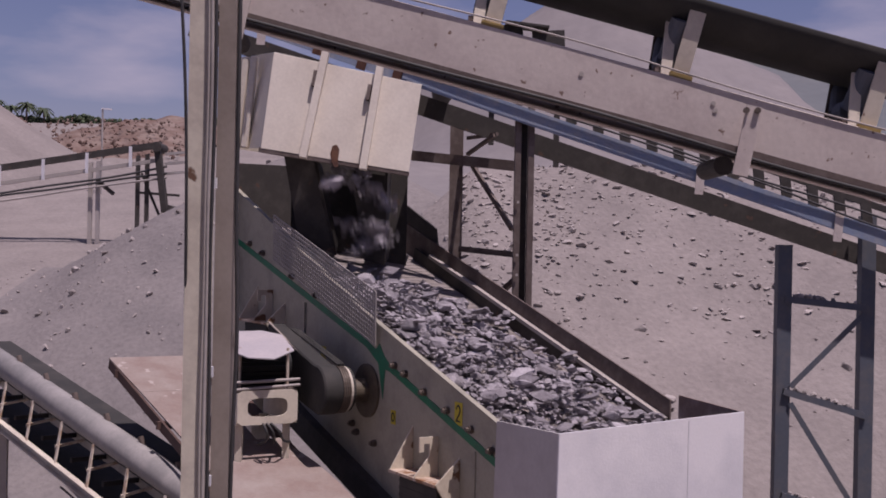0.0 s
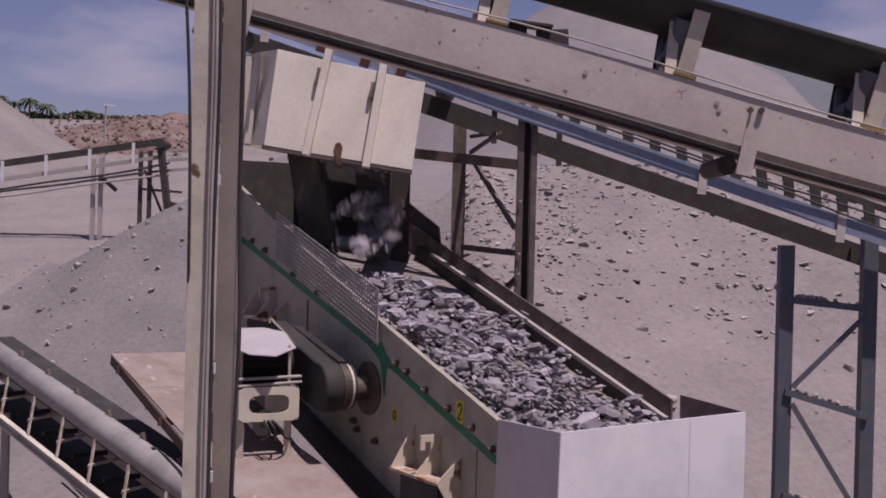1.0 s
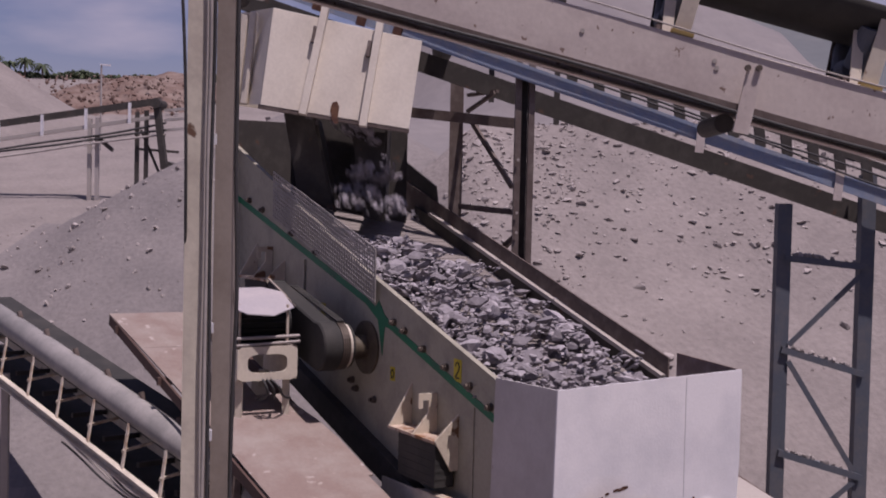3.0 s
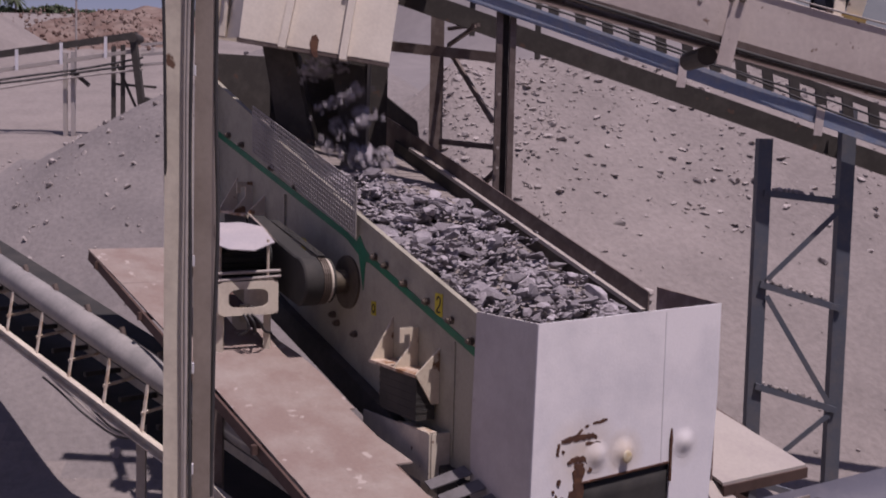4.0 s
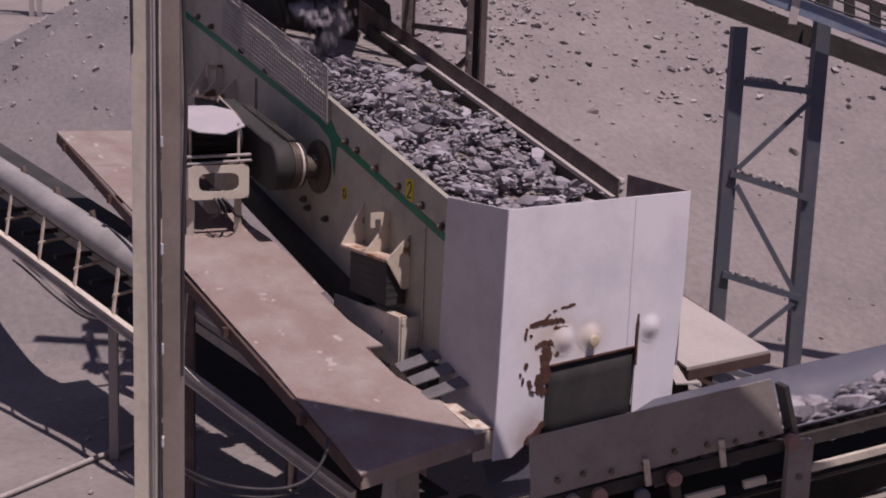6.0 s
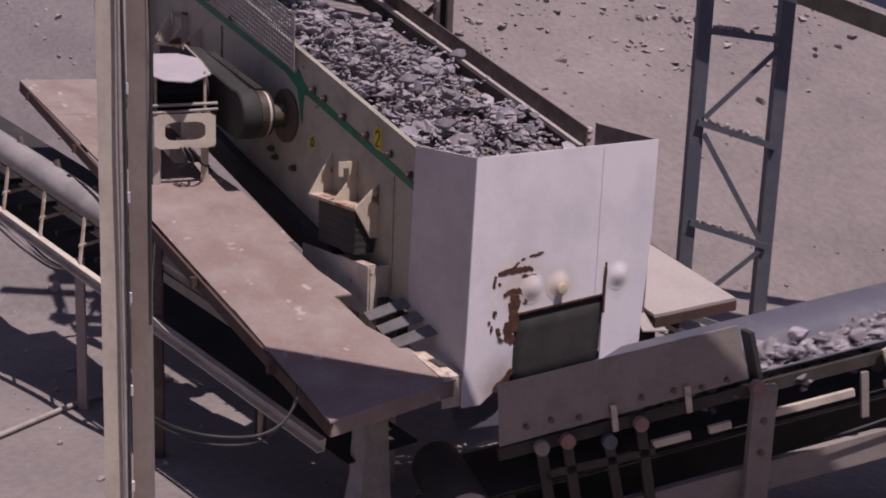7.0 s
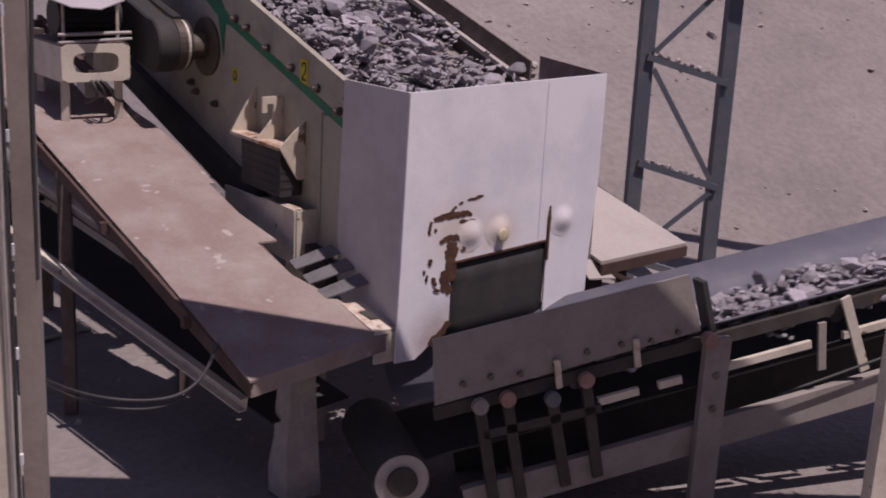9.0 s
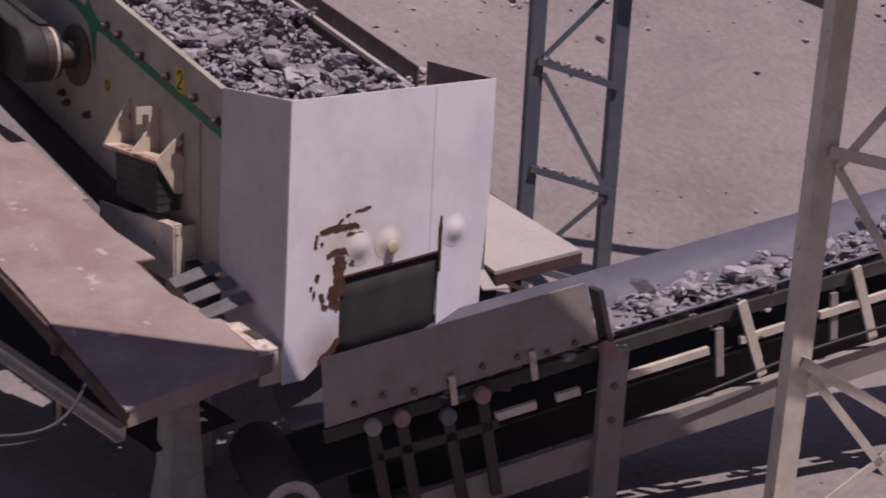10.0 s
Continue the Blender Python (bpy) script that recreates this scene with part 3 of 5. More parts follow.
def build_screen():
    scr = thing("vibrating_screen", (0.75, 2.8, 1.2), "cream inclined vibrating screen with a green stripe on its side plate", "screen")
    ys = [0.60, 2.46, 5.35]
    side = [(y, plate_top(y)) for y in ys] + [(5.35, 2.35), (3.43, 1.69), (2.03, 1.29), (0.95, 0.98), (0.60, 1.0)]
    bm = prism(bmesh.new(), side, 0.02, 0.034)
    p0 = part("side_plate", bm, PLATE, scr, "cream side plate with oil stains")
    bm = prism(bmesh.new(), [(0.78, 1.90), (0.78, 2.08), (3.95, 3.10), (5.3, 3.53), (5.3, 2.5), (0.78, 1.25)], 1.486, 1.50)
    part("side_plate", bm, BROWN, scr, "dark worn inner side plate")
    # pale ledge strip along the foot of the far plate
    bm = bmesh.new()
    bar(bm, (1.462, 0.80, 1.945), (1.462, 4.1, 3.015), 0.046, 0.03)
    part("ledge_strip", bm, DUSTP, scr, "dusty ledge strip")
    bm = bmesh.new()
    bar(bm, (1.46, 0.72, deck(0.72) + 0.06), (1.46, 4.4, deck(4.4) + 0.06), 0.02, 0.12)
    part("wear_strip", bm, DARK, scr)
    # rims
    bm = bmesh.new()
    for ya, yb in zip(ys, ys[1:]):
        bar(bm, (0.027, ya, plate_top(ya) - 0.008), (0.027, yb, plate_top(yb) - 0.008), 0.04, 0.016)
    part("rim", bm, PLATE, scr)
    # deck of woven wire: frame, long and cross wires
    bm = bmesh.new()
    slab(bm, [(0.034, 0.60, deck(0.60) + 0.004), (1.486, 0.60, deck(0.60) + 0.004), (1.486, 5.3, deck(5.3) + 0.004), (0.034, 5.3, deck(5.3) + 0.004)], 0.02)
    part("deck", bm, GROUND, scr, "dust-covered screening deck")
    bm = bmesh.new()
    for k in range(26):
        x = 0.06 + k * 0.056
        bar(bm, (x, 0.6, deck(0.6) - 0.006), (x, 5.2, deck(5.2) - 0.006), 0.014, 0.014)
    for k in range(56):
        y = 0.64 + k * 0.082
        bar(bm, (0.04, y, deck(y)), (1.49, y, deck(y)), 0.012, 0.012)
    part("wire_cloth", bm, GROUND, scr)
    # back wall and feed box with flared sides
    bm = bmesh.new()
    box(bm, -0.16, 1.52, 5.30, 5.32, 2.4, 3.86)
    part("feed_wall", bm, DARK, scr, "dark steel feed box wall")
    bm = bmesh.new()
    prism(bm, [(4.02, 3.02), (4.08, 3.27), (4.95, 3.62), (5.3, 3.78), (5.3, 2.95)], 1.50, 1.515)
    part("feed_cheek", bm, DARK, scr)
    # stripe with the zigzag
    def gz(y):
        return 2.343 + 0.275 * (y - 2.404) if y > 2.3 else 1.764 + 0.319 * (y - 0.684)
    bm = bmesh.new()
    w = 0.028
    for ya, yb in ((5.30, 2.50), (2.12, 0.684)):
        prism(bm, [(ya, gz(ya) + w), (yb, gz(yb) + w), (yb, gz(yb) - w), (ya, gz(ya) - w)], 0.016, 0.02)
    zig = [(2.50, gz(2.5) + w), (2.34, 2.335), (2.29, 2.385), (2.20, 2.29), (2.12, gz(2.12) + w), (2.12, gz(2.12) - w), (2.19, 2.20), (2.222, 1.985), (2.30, 2.24), (2.50, gz(2.5) - w)]
    prism(bm, zig, 0.016, 0.02)
    part("stripe", bm, GREEN, p0, "green painted stripe with a zigzag")
    # bolts in two rows and stray pairs
    spots = [(4.90, 3.10), (4.577, 3.018), (3.9, 2.83), (3.4, 2.69), (2.034, 2.247), (1.871, 2.202), (1.598, 2.104), (1.286, 2.018), (0.979, 1.934), (0.728, 1.836)]
    spots += [(2.326, 1.648), (2.691, 1.747), (2.62, 1.69)]
    for y, z in spots:
        bm = bmesh.new()
        bolt(bm, 0.02, y, z)
        part("bolt", bm, BOLT, p0)
    # stickers
    for y, z, sy, sz, mark in ((1.148, 2.012, 0.048, 0.075, "two"), (2.053, 1.874, 0.034, 0.05, "ring"), (3.266, 2.237, 0.045, 0.05, "")):
        bm = bmesh.new()
        box(bm, 0.0165, 0.02, y - sy, y + sy, z - sz, z + sz)
        st = part("sticker", bm, YELLOW, p0, "yellow sticker")
        if mark == "two":
            line = [(0.55, 0.35), (0.35, 0.62), (0.0, 0.72), (-0.4, 0.6), (-0.5, 0.3), (-0.25, -0.05), (0.2, -0.35), (0.5, -0.65), (-0.55, -0.65)]
        elif mark:
            line = [(0.6 * math.cos(q * 0.5236), 0.6 * math.sin(q * 0.5236)) for q in range(13)]
        else:
            line = []
        bm = bmesh.new()
        for (u0, v0), (u1, v1) in zip(line, line[1:]):
            bar(bm, (0.0155, y + u0 * sy, z + v0 * sz), (0.0155, y + u1 * sy, z + v1 * sz), 0.011, 0.003, (1, 0, 0))
        if line:
            part("mark", bm, BLACK, st)
        else:
            bm.free()
    # vertical weld seam and stiffener
    for b in ((0.012, 0.02, 0.925, 0.94, 1.05, plate_top(0.93) - 0.3), (0.0, 0.02, 3.62, 3.64, 1.85, 2.62)):
        part("stiffener", box(bmesh.new(), *b), PLATE, p0)
    lug(scr, 1.404, 1.563)
    lug(scr, 4.35, 2.43)
    # drum housing and exciter pulley with its guard
    ex = thing_part("exciter", scr)
    bm = bmesh.new()
    rod(bm, (0.02, 2.47, 2.02), (0.002, 2.47, 2.02), 0.20, 28)
    rod(bm, (0.002, 2.50, 2.02), (-0.135, 2.50, 2.02), 0.09, 28)
    part("bearing_housing", bm, OILY, ex, "oily bearing housing", smooth=False)
    for k in range(4):
        x = -0.162 - k * 0.016
        bm = rod(bmesh.new(), (x, 2.54, 2.03), (x - 0.011, 2.54, 2.03), 0.178, 32)
        part("pulley_rib", bm, BOLT, ex, "worn steel pulley rib")
    bm = rod(bmesh.new(), (-0.12, 2.54, 2.03), (-0.24, 2.54, 2.03), 0.168, 32)
    part("pulley", bm, RUBBER, ex, "black grooved drive pulley")
    bm = rod(bmesh.new(), (-0.142, 2.535, 2.03), (-0.159, 2.535, 2.03), 0.168, 32)
    part("pulley_face", bm, HOPPER, ex, "pale painted pulley rim")
    for k in range(4):
        x = -0.166 - k * 0.016
        bm = bmesh.new()
        bar(bm, (x, 2.50, 2.215), (x, 3.38, 2.42), 0.012, 0.012)
        part("drive_belt", bm, RUBBER, ex)
    # closed guard with a round end over the belt drive
    bm = bmesh.new()
    rim = [(2.555 - 0.185 * math.cos(q), 2.03 + 0.185 * math.sin(q)) for q in [radians(-80 + 5.5 * t) for t in range(33)]]
    prism(bm, rim + [(3.50, 2.46), (3.50, 2.04)], -0.37, -0.222)
    part("belt_guard", bm, RUBBER, ex, "dark sheet belt guard", bevel=0.012)
    bm = bar(bmesh.new(), (-0.360, 2.66, 2.21), (-0.360, 3.50, 2.472), 0.018, 0.010)
    part("guard_edge", bm, DUSTSHADE, ex, "dusty top edge of the guard")


build_screen()


MESHG = material("dusty_mesh_steel", (0.30, 0.28, 0.265), 0.75, second=(0.38, 0.35, 0.33), scale=5)


def build_guard():
    g = thing("mesh_guard", (0.0, 3.3, 2.7), "pale perforated steel mesh guard leaning on the screen side", "guard")
    a, b, c = Vector((-0.03, 4.24, 3.35)), Vector((-0.03, 2.27, 2.76)), Vector((-0.01, 4.28, 2.96))
    u, v = b - a, c - a
    n, m = 46, 11
    bm = bmesh.new()
    for i in range(n + 1):
        p = a + u * (i / n)
        bar(bm, p, p + v, 0.015, 0.004, (1, 0, 0))
    for j in range(m + 1):
        p = a + v * (j / m)
        bar(bm, p, p + u, 0.014, 0.005, (1, 0, 0))
    part("mesh", bm, MESHG, g)
    bm = bmesh.new()
    bar(bm, b - u * 0.002, b + v, 0.024, 0.01, (1, 0, 0))
    part("edge_strip", bm, MESHG, g)


build_guard()




def build_motor():
    mo = thing("electric_motor", (-0.5, 2.9, 1.62), "dark ribbed electric motor under a bent sheet hood", "motor")
    bm = bmesh.new()
    rod(bm, (-0.42, 3.0, 2.18), (-0.86, 3.0, 2.18), 0.13, 24)
    body = part("body", bm, BLACK, mo)
    for k in range(20):
        an = k / 20 * 6.283
        o = Vector((0, math.cos(an) * 0.138, math.sin(an) * 0.138))
        part("cooling_fin", bar(bmesh.new(), Vector((-0.45, 3.0, 2.18)) + o, Vector((-0.82, 3.0, 2.18)) + o, 0.012, 0.026, o), BLACK, body)
    bm = bmesh.new()
    slab(bm, [(-0.46, 2.74, 2.31), (-0.42, 3.08, 2.40), (-0.50, 3.30, 2.42), (-0.86, 3.34, 2.41), (-0.98, 2.84, 2.33), (-0.88, 2.60, 2.28), (-0.70, 2.54, 2.27)], 0.008)
    part("hood", bm, HOODM, mo, "grey bent sheet hood")
    for x, y in ((-0.52, 2.72), (-0.84, 2.86), (-0.80, 3.22), (-0.48, 3.2)):
        bm = rod(bmesh.new(), (x, y, 2.03), (x, y, 2.33), 0.011, 8)
        part("hood_post", bm, BRIGHT, mo)
    bm = bmesh.new()
    rod(bm, (-0.44, 2.68, 2.10), (-0.94, 2.68, 2.09), 0.012, 8)
    rod(bm, (-0.44, 2.67, 2.06), (-0.94, 2.67, 2.04), 0.010, 8)
    part("rail", bm, PALE, mo)
    st = thing("motor_stand", (-0.5, 2.9, 1.5), "cream welded motor stand with a slotted front plate", "stand")
    bm = bmesh.new()
    # front plate with a long slot
    y = 2.66
    x0, x1, z0, z1 = -0.93, -0.46, 1.78, 2.03
    n = 32
    loops = []
    for yy in (y, y + 0.015):
        out, inn = [], []
        for i in range(n):
            t = (i + 0.5) / n * 2 * math.pi
            c, s = math.cos(t), math.sin(t)
            k = 1 / max(abs(c), abs(s))
            out.append(bm.verts.new(((x0 + x1) / 2 + c * k * (x1 - x0) / 2, yy, (z0 + z1) / 2 + s * k * (z1 - z0) / 2)))
            e = (abs(c) ** 4 + abs(s) ** 4) ** -0.25
            inn.append(bm.verts.new(((x0 + x1) / 2 + c * e * 0.155, yy, (z0 + z1) / 2 + s * e * 0.068)))
        loops.append((out, inn))
    (o0, i0), (o1, i1) = loops
    for i in range(n):
        j = (i + 1) % n
        bm.faces.new((o0[i], o0[j], i0[j], i0[i]))
        bm.faces.new((o1[j], o1[i], i1[i], i1[j]))
        bm.faces.new((o0[j], o0[i], o1[i], o1[j]))
        bm.faces.new((i0[i], i0[j], i1[j], i1[i]))
    part("front_plate", bm, CREAM, st)
    bm = bmesh.new()
    box(bm, x0, x1, y + 0.015, 3.3, z1 - 0.015, z1)
    part("top_plate", bm, BROWN, st)
    bm = bmesh.new()
    bm.free()
    for xa in (x1 - 0.012, x0):
        part("side_plate", prism(bmesh.new(), [(2.675, 1.78), (2.675, 2.015), (3.3, 2.015), (3.3, 1.78)], xa, xa + 0.012), CREAM, st)
    for x, y in ((-0.88, 2.75), (-0.51, 2.75), (-0.88, 3.22), (-0.51, 3.22)):
        bm = bar(bmesh.new(), (x, y, 1.78), (x, y, 0.70 + 0.3 * y - 0.02), 0.05, 0.05)
        part("leg", bm, CREAM, st)
    for k in range(3):
        p = Vector((-0.74 + 0.03 * k, 2.64, 1.79))
        cable("motor_cable", [p, p + Vector((0.02 + 0.03 * k, -0.08, -0.06)), p + Vector((0.05, -0.03, -0.14)), p + Vector((0.1 * k, 0.1, -0.16))], 0.009, CABLE, st)


build_motor()


# ---- walkways beside the screen ----
def build_walkways():
    def z(y):
        return 0.69 + 0.30 * y
    w = thing("walkway", (-0.65, 2.3, 0.7), "red oxide steel plate walkway sloping along the screen, dusty and worn", "walkway")
    plates = (
        [(-1.00, -0.12), (0.0, 0.05), (-0.17, 0.42), (-0.30, 0.70), (-0.33, 1.0636), (-1.04, 1.0636)],
        [(-1.045, 1.064), (-0.20, 1.064), (-0.28, 1.40), (-0.30, 1.7836), (-1.09, 1.7836)],
        [(-1.09, 1.784), (-0.26, 1.784), (-0.27, 2.30), (-0.31, 2.62), (-0.42, 3.0636), (-1.16, 3.0636)],
        [(-1.16, 3.064), (-0.62, 3.064), (-0.62, 4.0), (-1.24, 4.0)],
        [(-1.24, 4.004), (-0.60, 4.004), (-0.62, 4.72), (-1.31, 4.72)],
    )
    for i, pts in enumerate(plates):
        dz = 0.0
        bm = slab(bmesh.new(), [(x, y, z(y) + dz) for x, y in pts], 0.012)
        part("plate", bm, OXIDE, w)
    for x0, x1, ya, yb in ((-1.0, -1.31, -0.11, 4.72),):
        bm = bmesh.new()
        bar(bm, (x0 + 0.01, ya, z(ya) - 0.055), (x1 + 0.01, yb, z(yb) - 0.055), 0.02, 0.08)
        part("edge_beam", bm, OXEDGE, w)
    bm = bmesh.new()
    bar(bm, (-0.99, -0.10, z(-0.1) - 0.06), (-0.01, 0.06, z(0.06) - 0.06), 0.02, 0.09)
    part("end_beam", bm, OXIDE, w)
    bm = bmesh.new()
    bar(bm, (-0.30, 0.5, z(0.5) - 0.06), (-0.42, 4.6, z(4.6) - 0.06), 0.04, 0.08)
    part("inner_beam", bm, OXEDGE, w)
    for y in (0.5, 1.5, 2.5, 3.5, 4.5):
        bm = bar(bmesh.new(), (-1.05 - 0.06 * y, y, z(y) - 0.05), (-0.3, y, z(y) - 0.05), 0.04, 0.06)
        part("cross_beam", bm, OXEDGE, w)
    # concrete stub under the near end
    lg = thing("concrete_stub", (-0.42, 0.42, G), "rough pale concrete stub carrying the walkway", "pillar")
    bm = bmesh.new()
    bmesh.ops.create_cube(bm, size=1, matrix=Matrix.Translation((-0.42, 0.42, (G + z(0.42)) / 2 - 0.05)) @ Matrix.Diagonal((0.165, 0.15, z(0.42) - G - 0.12, 1)))
    bmesh.ops.subdivide_edges(bm, edges=bm.edges[:], cuts=5, use_grid_fill=True)
    for v in bm.verts:
        f = smooth((z(0.42) - 0.5 - v.co.z) / 0.5) * 0.35
        v.co.x += (v.co.x + 0.42) * f + noise.noise(v.co * 9) * 0.015
        v.co.y += (v.co.y - 0.42) * f + noise.noise(v.co * 9 + Vector((5, 0, 0))) * 0.015
    part("shaft", bm, CONC, lg)
    for x, y in ((-0.5, 4.4), (-1.1, 2.2), (-0.30, 2.2)):
        po = thing("walkway_post", (x, y, G), "dark steel post under the walkway", "post", "walkway posts")
        part("post", bar(bmesh.new(), (x, y, G), (x, y, z(y) - 0.05), 0.08, 0.08), BROWN, po)
    # pale channel base beside the screen: sub-frame block with a cut top
    pb = thing("spring_base", (-0.05, 1.2, 0.85), "cream box section spring base below the screen", "base")
    bm = bmesh.new()
    prism(bm, [(1.90, 0.92), (1.90, 1.18), (0.98, 1.20), (0.98, 0.86)], -0.13, -0.118)
    box(bm, -0.118, 0.14, 0.968, 0.98, 0.86, 1.20)
    part("web", bm, CREAM, pb)
    bm = bmesh.new()
    slab(bm, [(-0.13, 1.0, 1.205), (-0.06, 1.0, 1.205), (-0.06, 1.36, 1.20), (-0.13, 1.40, 1.20)], 0.008)
    part("top_lip", bm, BRIGHT, pb)
    bm = bmesh.new()
    bar(bm, (0.04, 0.72, 0.82), (0.04, 5.3, 2.135), 0.20, 0.19)
    part("sub_frame", bm, DARK, pb, "dark sub-frame beam")
    bm = bmesh.new()
    box(bm, -0.06, 0.12, 0.98, 1.2, G, 0.9)
    part("leg", bm, CREAM, pb)
    bm = bmesh.new()
    box(bm, -0.06, 0.12, 4.6, 4.8, G, 1.75)
    part("leg", bm, CREAM, pb)
    # small steps in the corner by the chute
    sp = thing("corner_steps", (-0.05, 0.6, 0.75), "three flat steel steps in the corner by the chute, darkened for shade", "steps")
    for k in range(3):
        y = 0.74 - k * 0.16
        zz = z(y) + 0.0
        bm = slab(bmesh.new(), [(-0.24, y + 0.02, zz), (-0.012, y - 0.10, zz + 0.10), (-0.012, y + 0.0, zz + 0.13), (-0.24, y + 0.10, zz + 0.03)], 0.008)
        # tread colour is darkened to stand for the shade beside the chute
        part("tread", bm, STEPSHADE, sp)
    cb = thing("corner_box", (-0.05, 0.2, 0.55), "cream steel bracket with a peeling slotted top", "bracket")
    bm = bmesh.new()
    box(bm, -0.145, -0.004, 0.04, 0.055, 0.53, 0.71)
    part("front_plate", bm, CREAM, cb)
    bm = bmesh.new()
    slab(bm, [(-0.14, 0.05, 0.715), (-0.004, 0.04, 0.73), (-0.05, 0.34, 0.80), (-0.17, 0.36, 0.80)], 0.01)
    part("top_plate", bm, BRIGHT, cb, "peeling worn top plate")
    bm = bmesh.new()
    slab(bm, [(-0.10, 0.16, 0.757), (-0.05, 0.15, 0.76), (-0.07, 0.24, 0.783), (-0.12, 0.25, 0.778)], 0.006)
    part("slot", bm, DARK, cb)
    # far walkway
    def zw(y):
        return 0.85 + 0.27 * y
    f = thing("side_platform", (2.0, 0.8, 0.85), "dust-covered pale plate platform on a dark angle frame", "platform")
    bm = slab(bmesh.new(), [(1.62, 0.12, zw(0.12)), (2.46, 0.17, zw(0.17)), (2.40, 1.10, zw(1.1)), (2.42, 4.5, zw(4.5)), (1.62, 4.5, zw(4.5))], 0.02)
    part("plate", bm, DUSTP, f)
    bm = bmesh.new()
    bar(bm, (1.62, 0.115, zw(0.12) - 0.055), (2.46, 0.165, zw(0.17) - 0.055), 0.02, 0.07)
    part("edge_beam", bm, OXEDGE, f)
    bm = bmesh.new()
    bar(bm, (2.45, 0.17, zw(0.17) - 0.06), (2.42, 4.5, zw(4.5) - 0.06), 0.03, 0.08)
    bar(bm, (1.66, 0.17, zw(0.17) - 0.06), (1.66, 4.5, zw(4.5) - 0.06), 0.03, 0.08)
    part("side_beam", bm, OXEDGE, f)
    for x, y in ((2.15, 0.45), (1.75, 1.6), (2.35, 2.6)):
        bm = bar(bmesh.new(), (x, y, zw(y) - 0.08), (x, y, G), 0.06, 0.06)
        part("leg", bm, BROWN, f)
    part("brace", bar(bmesh.new(), (1.262, 0.12, 0.60), (1.40, 0.12, 0.865), 0.04, 0.03), OXEDGE, f)
    part("brace", bar(bmesh.new(), (1.72, 0.13, 0.80), (2.0, 0.12, 0.66), 0.05, 0.03), OXEDGE, f)
    bm = bmesh.new()
    box(bm, 1.41, 1.67, 0.14, 0.30, 0.66, 0.80)
    part("hinge_box", bm, OXEDGE, f, "dark steel box under the plate", bevel=0.008)
    bm = slab(bmesh.new(), [(1.505, 0.10, 0.79), (1.72, 0.09, 0.77), (1.75, 0.20, 0.86), (1.52, 0.22, 0.885)], 0.01)
    part("bent_plate", bm, DUSTP, f, "pale bent plate at the platform corner")


STEPSHADE = material("shade_toned_steel", (0.17, 0.16, 0.165), 0.8, second=(0.12, 0.115, 0.115), scale=8)
CONC = material("rough_concrete", (0.36, 0.34, 0.32), 0.9, second=(0.46, 0.43, 0.40), scale=8, fine=30, bump=0.6)
build_walkways()


# ---- feed hopper ----
K2 = 1.072


def H(a, d, z):
    """Axes of the hopper, a hand nearer than the gantry."""
    return V(a * K2, d * K2, 3.08 + (z - 3.08) * K2)


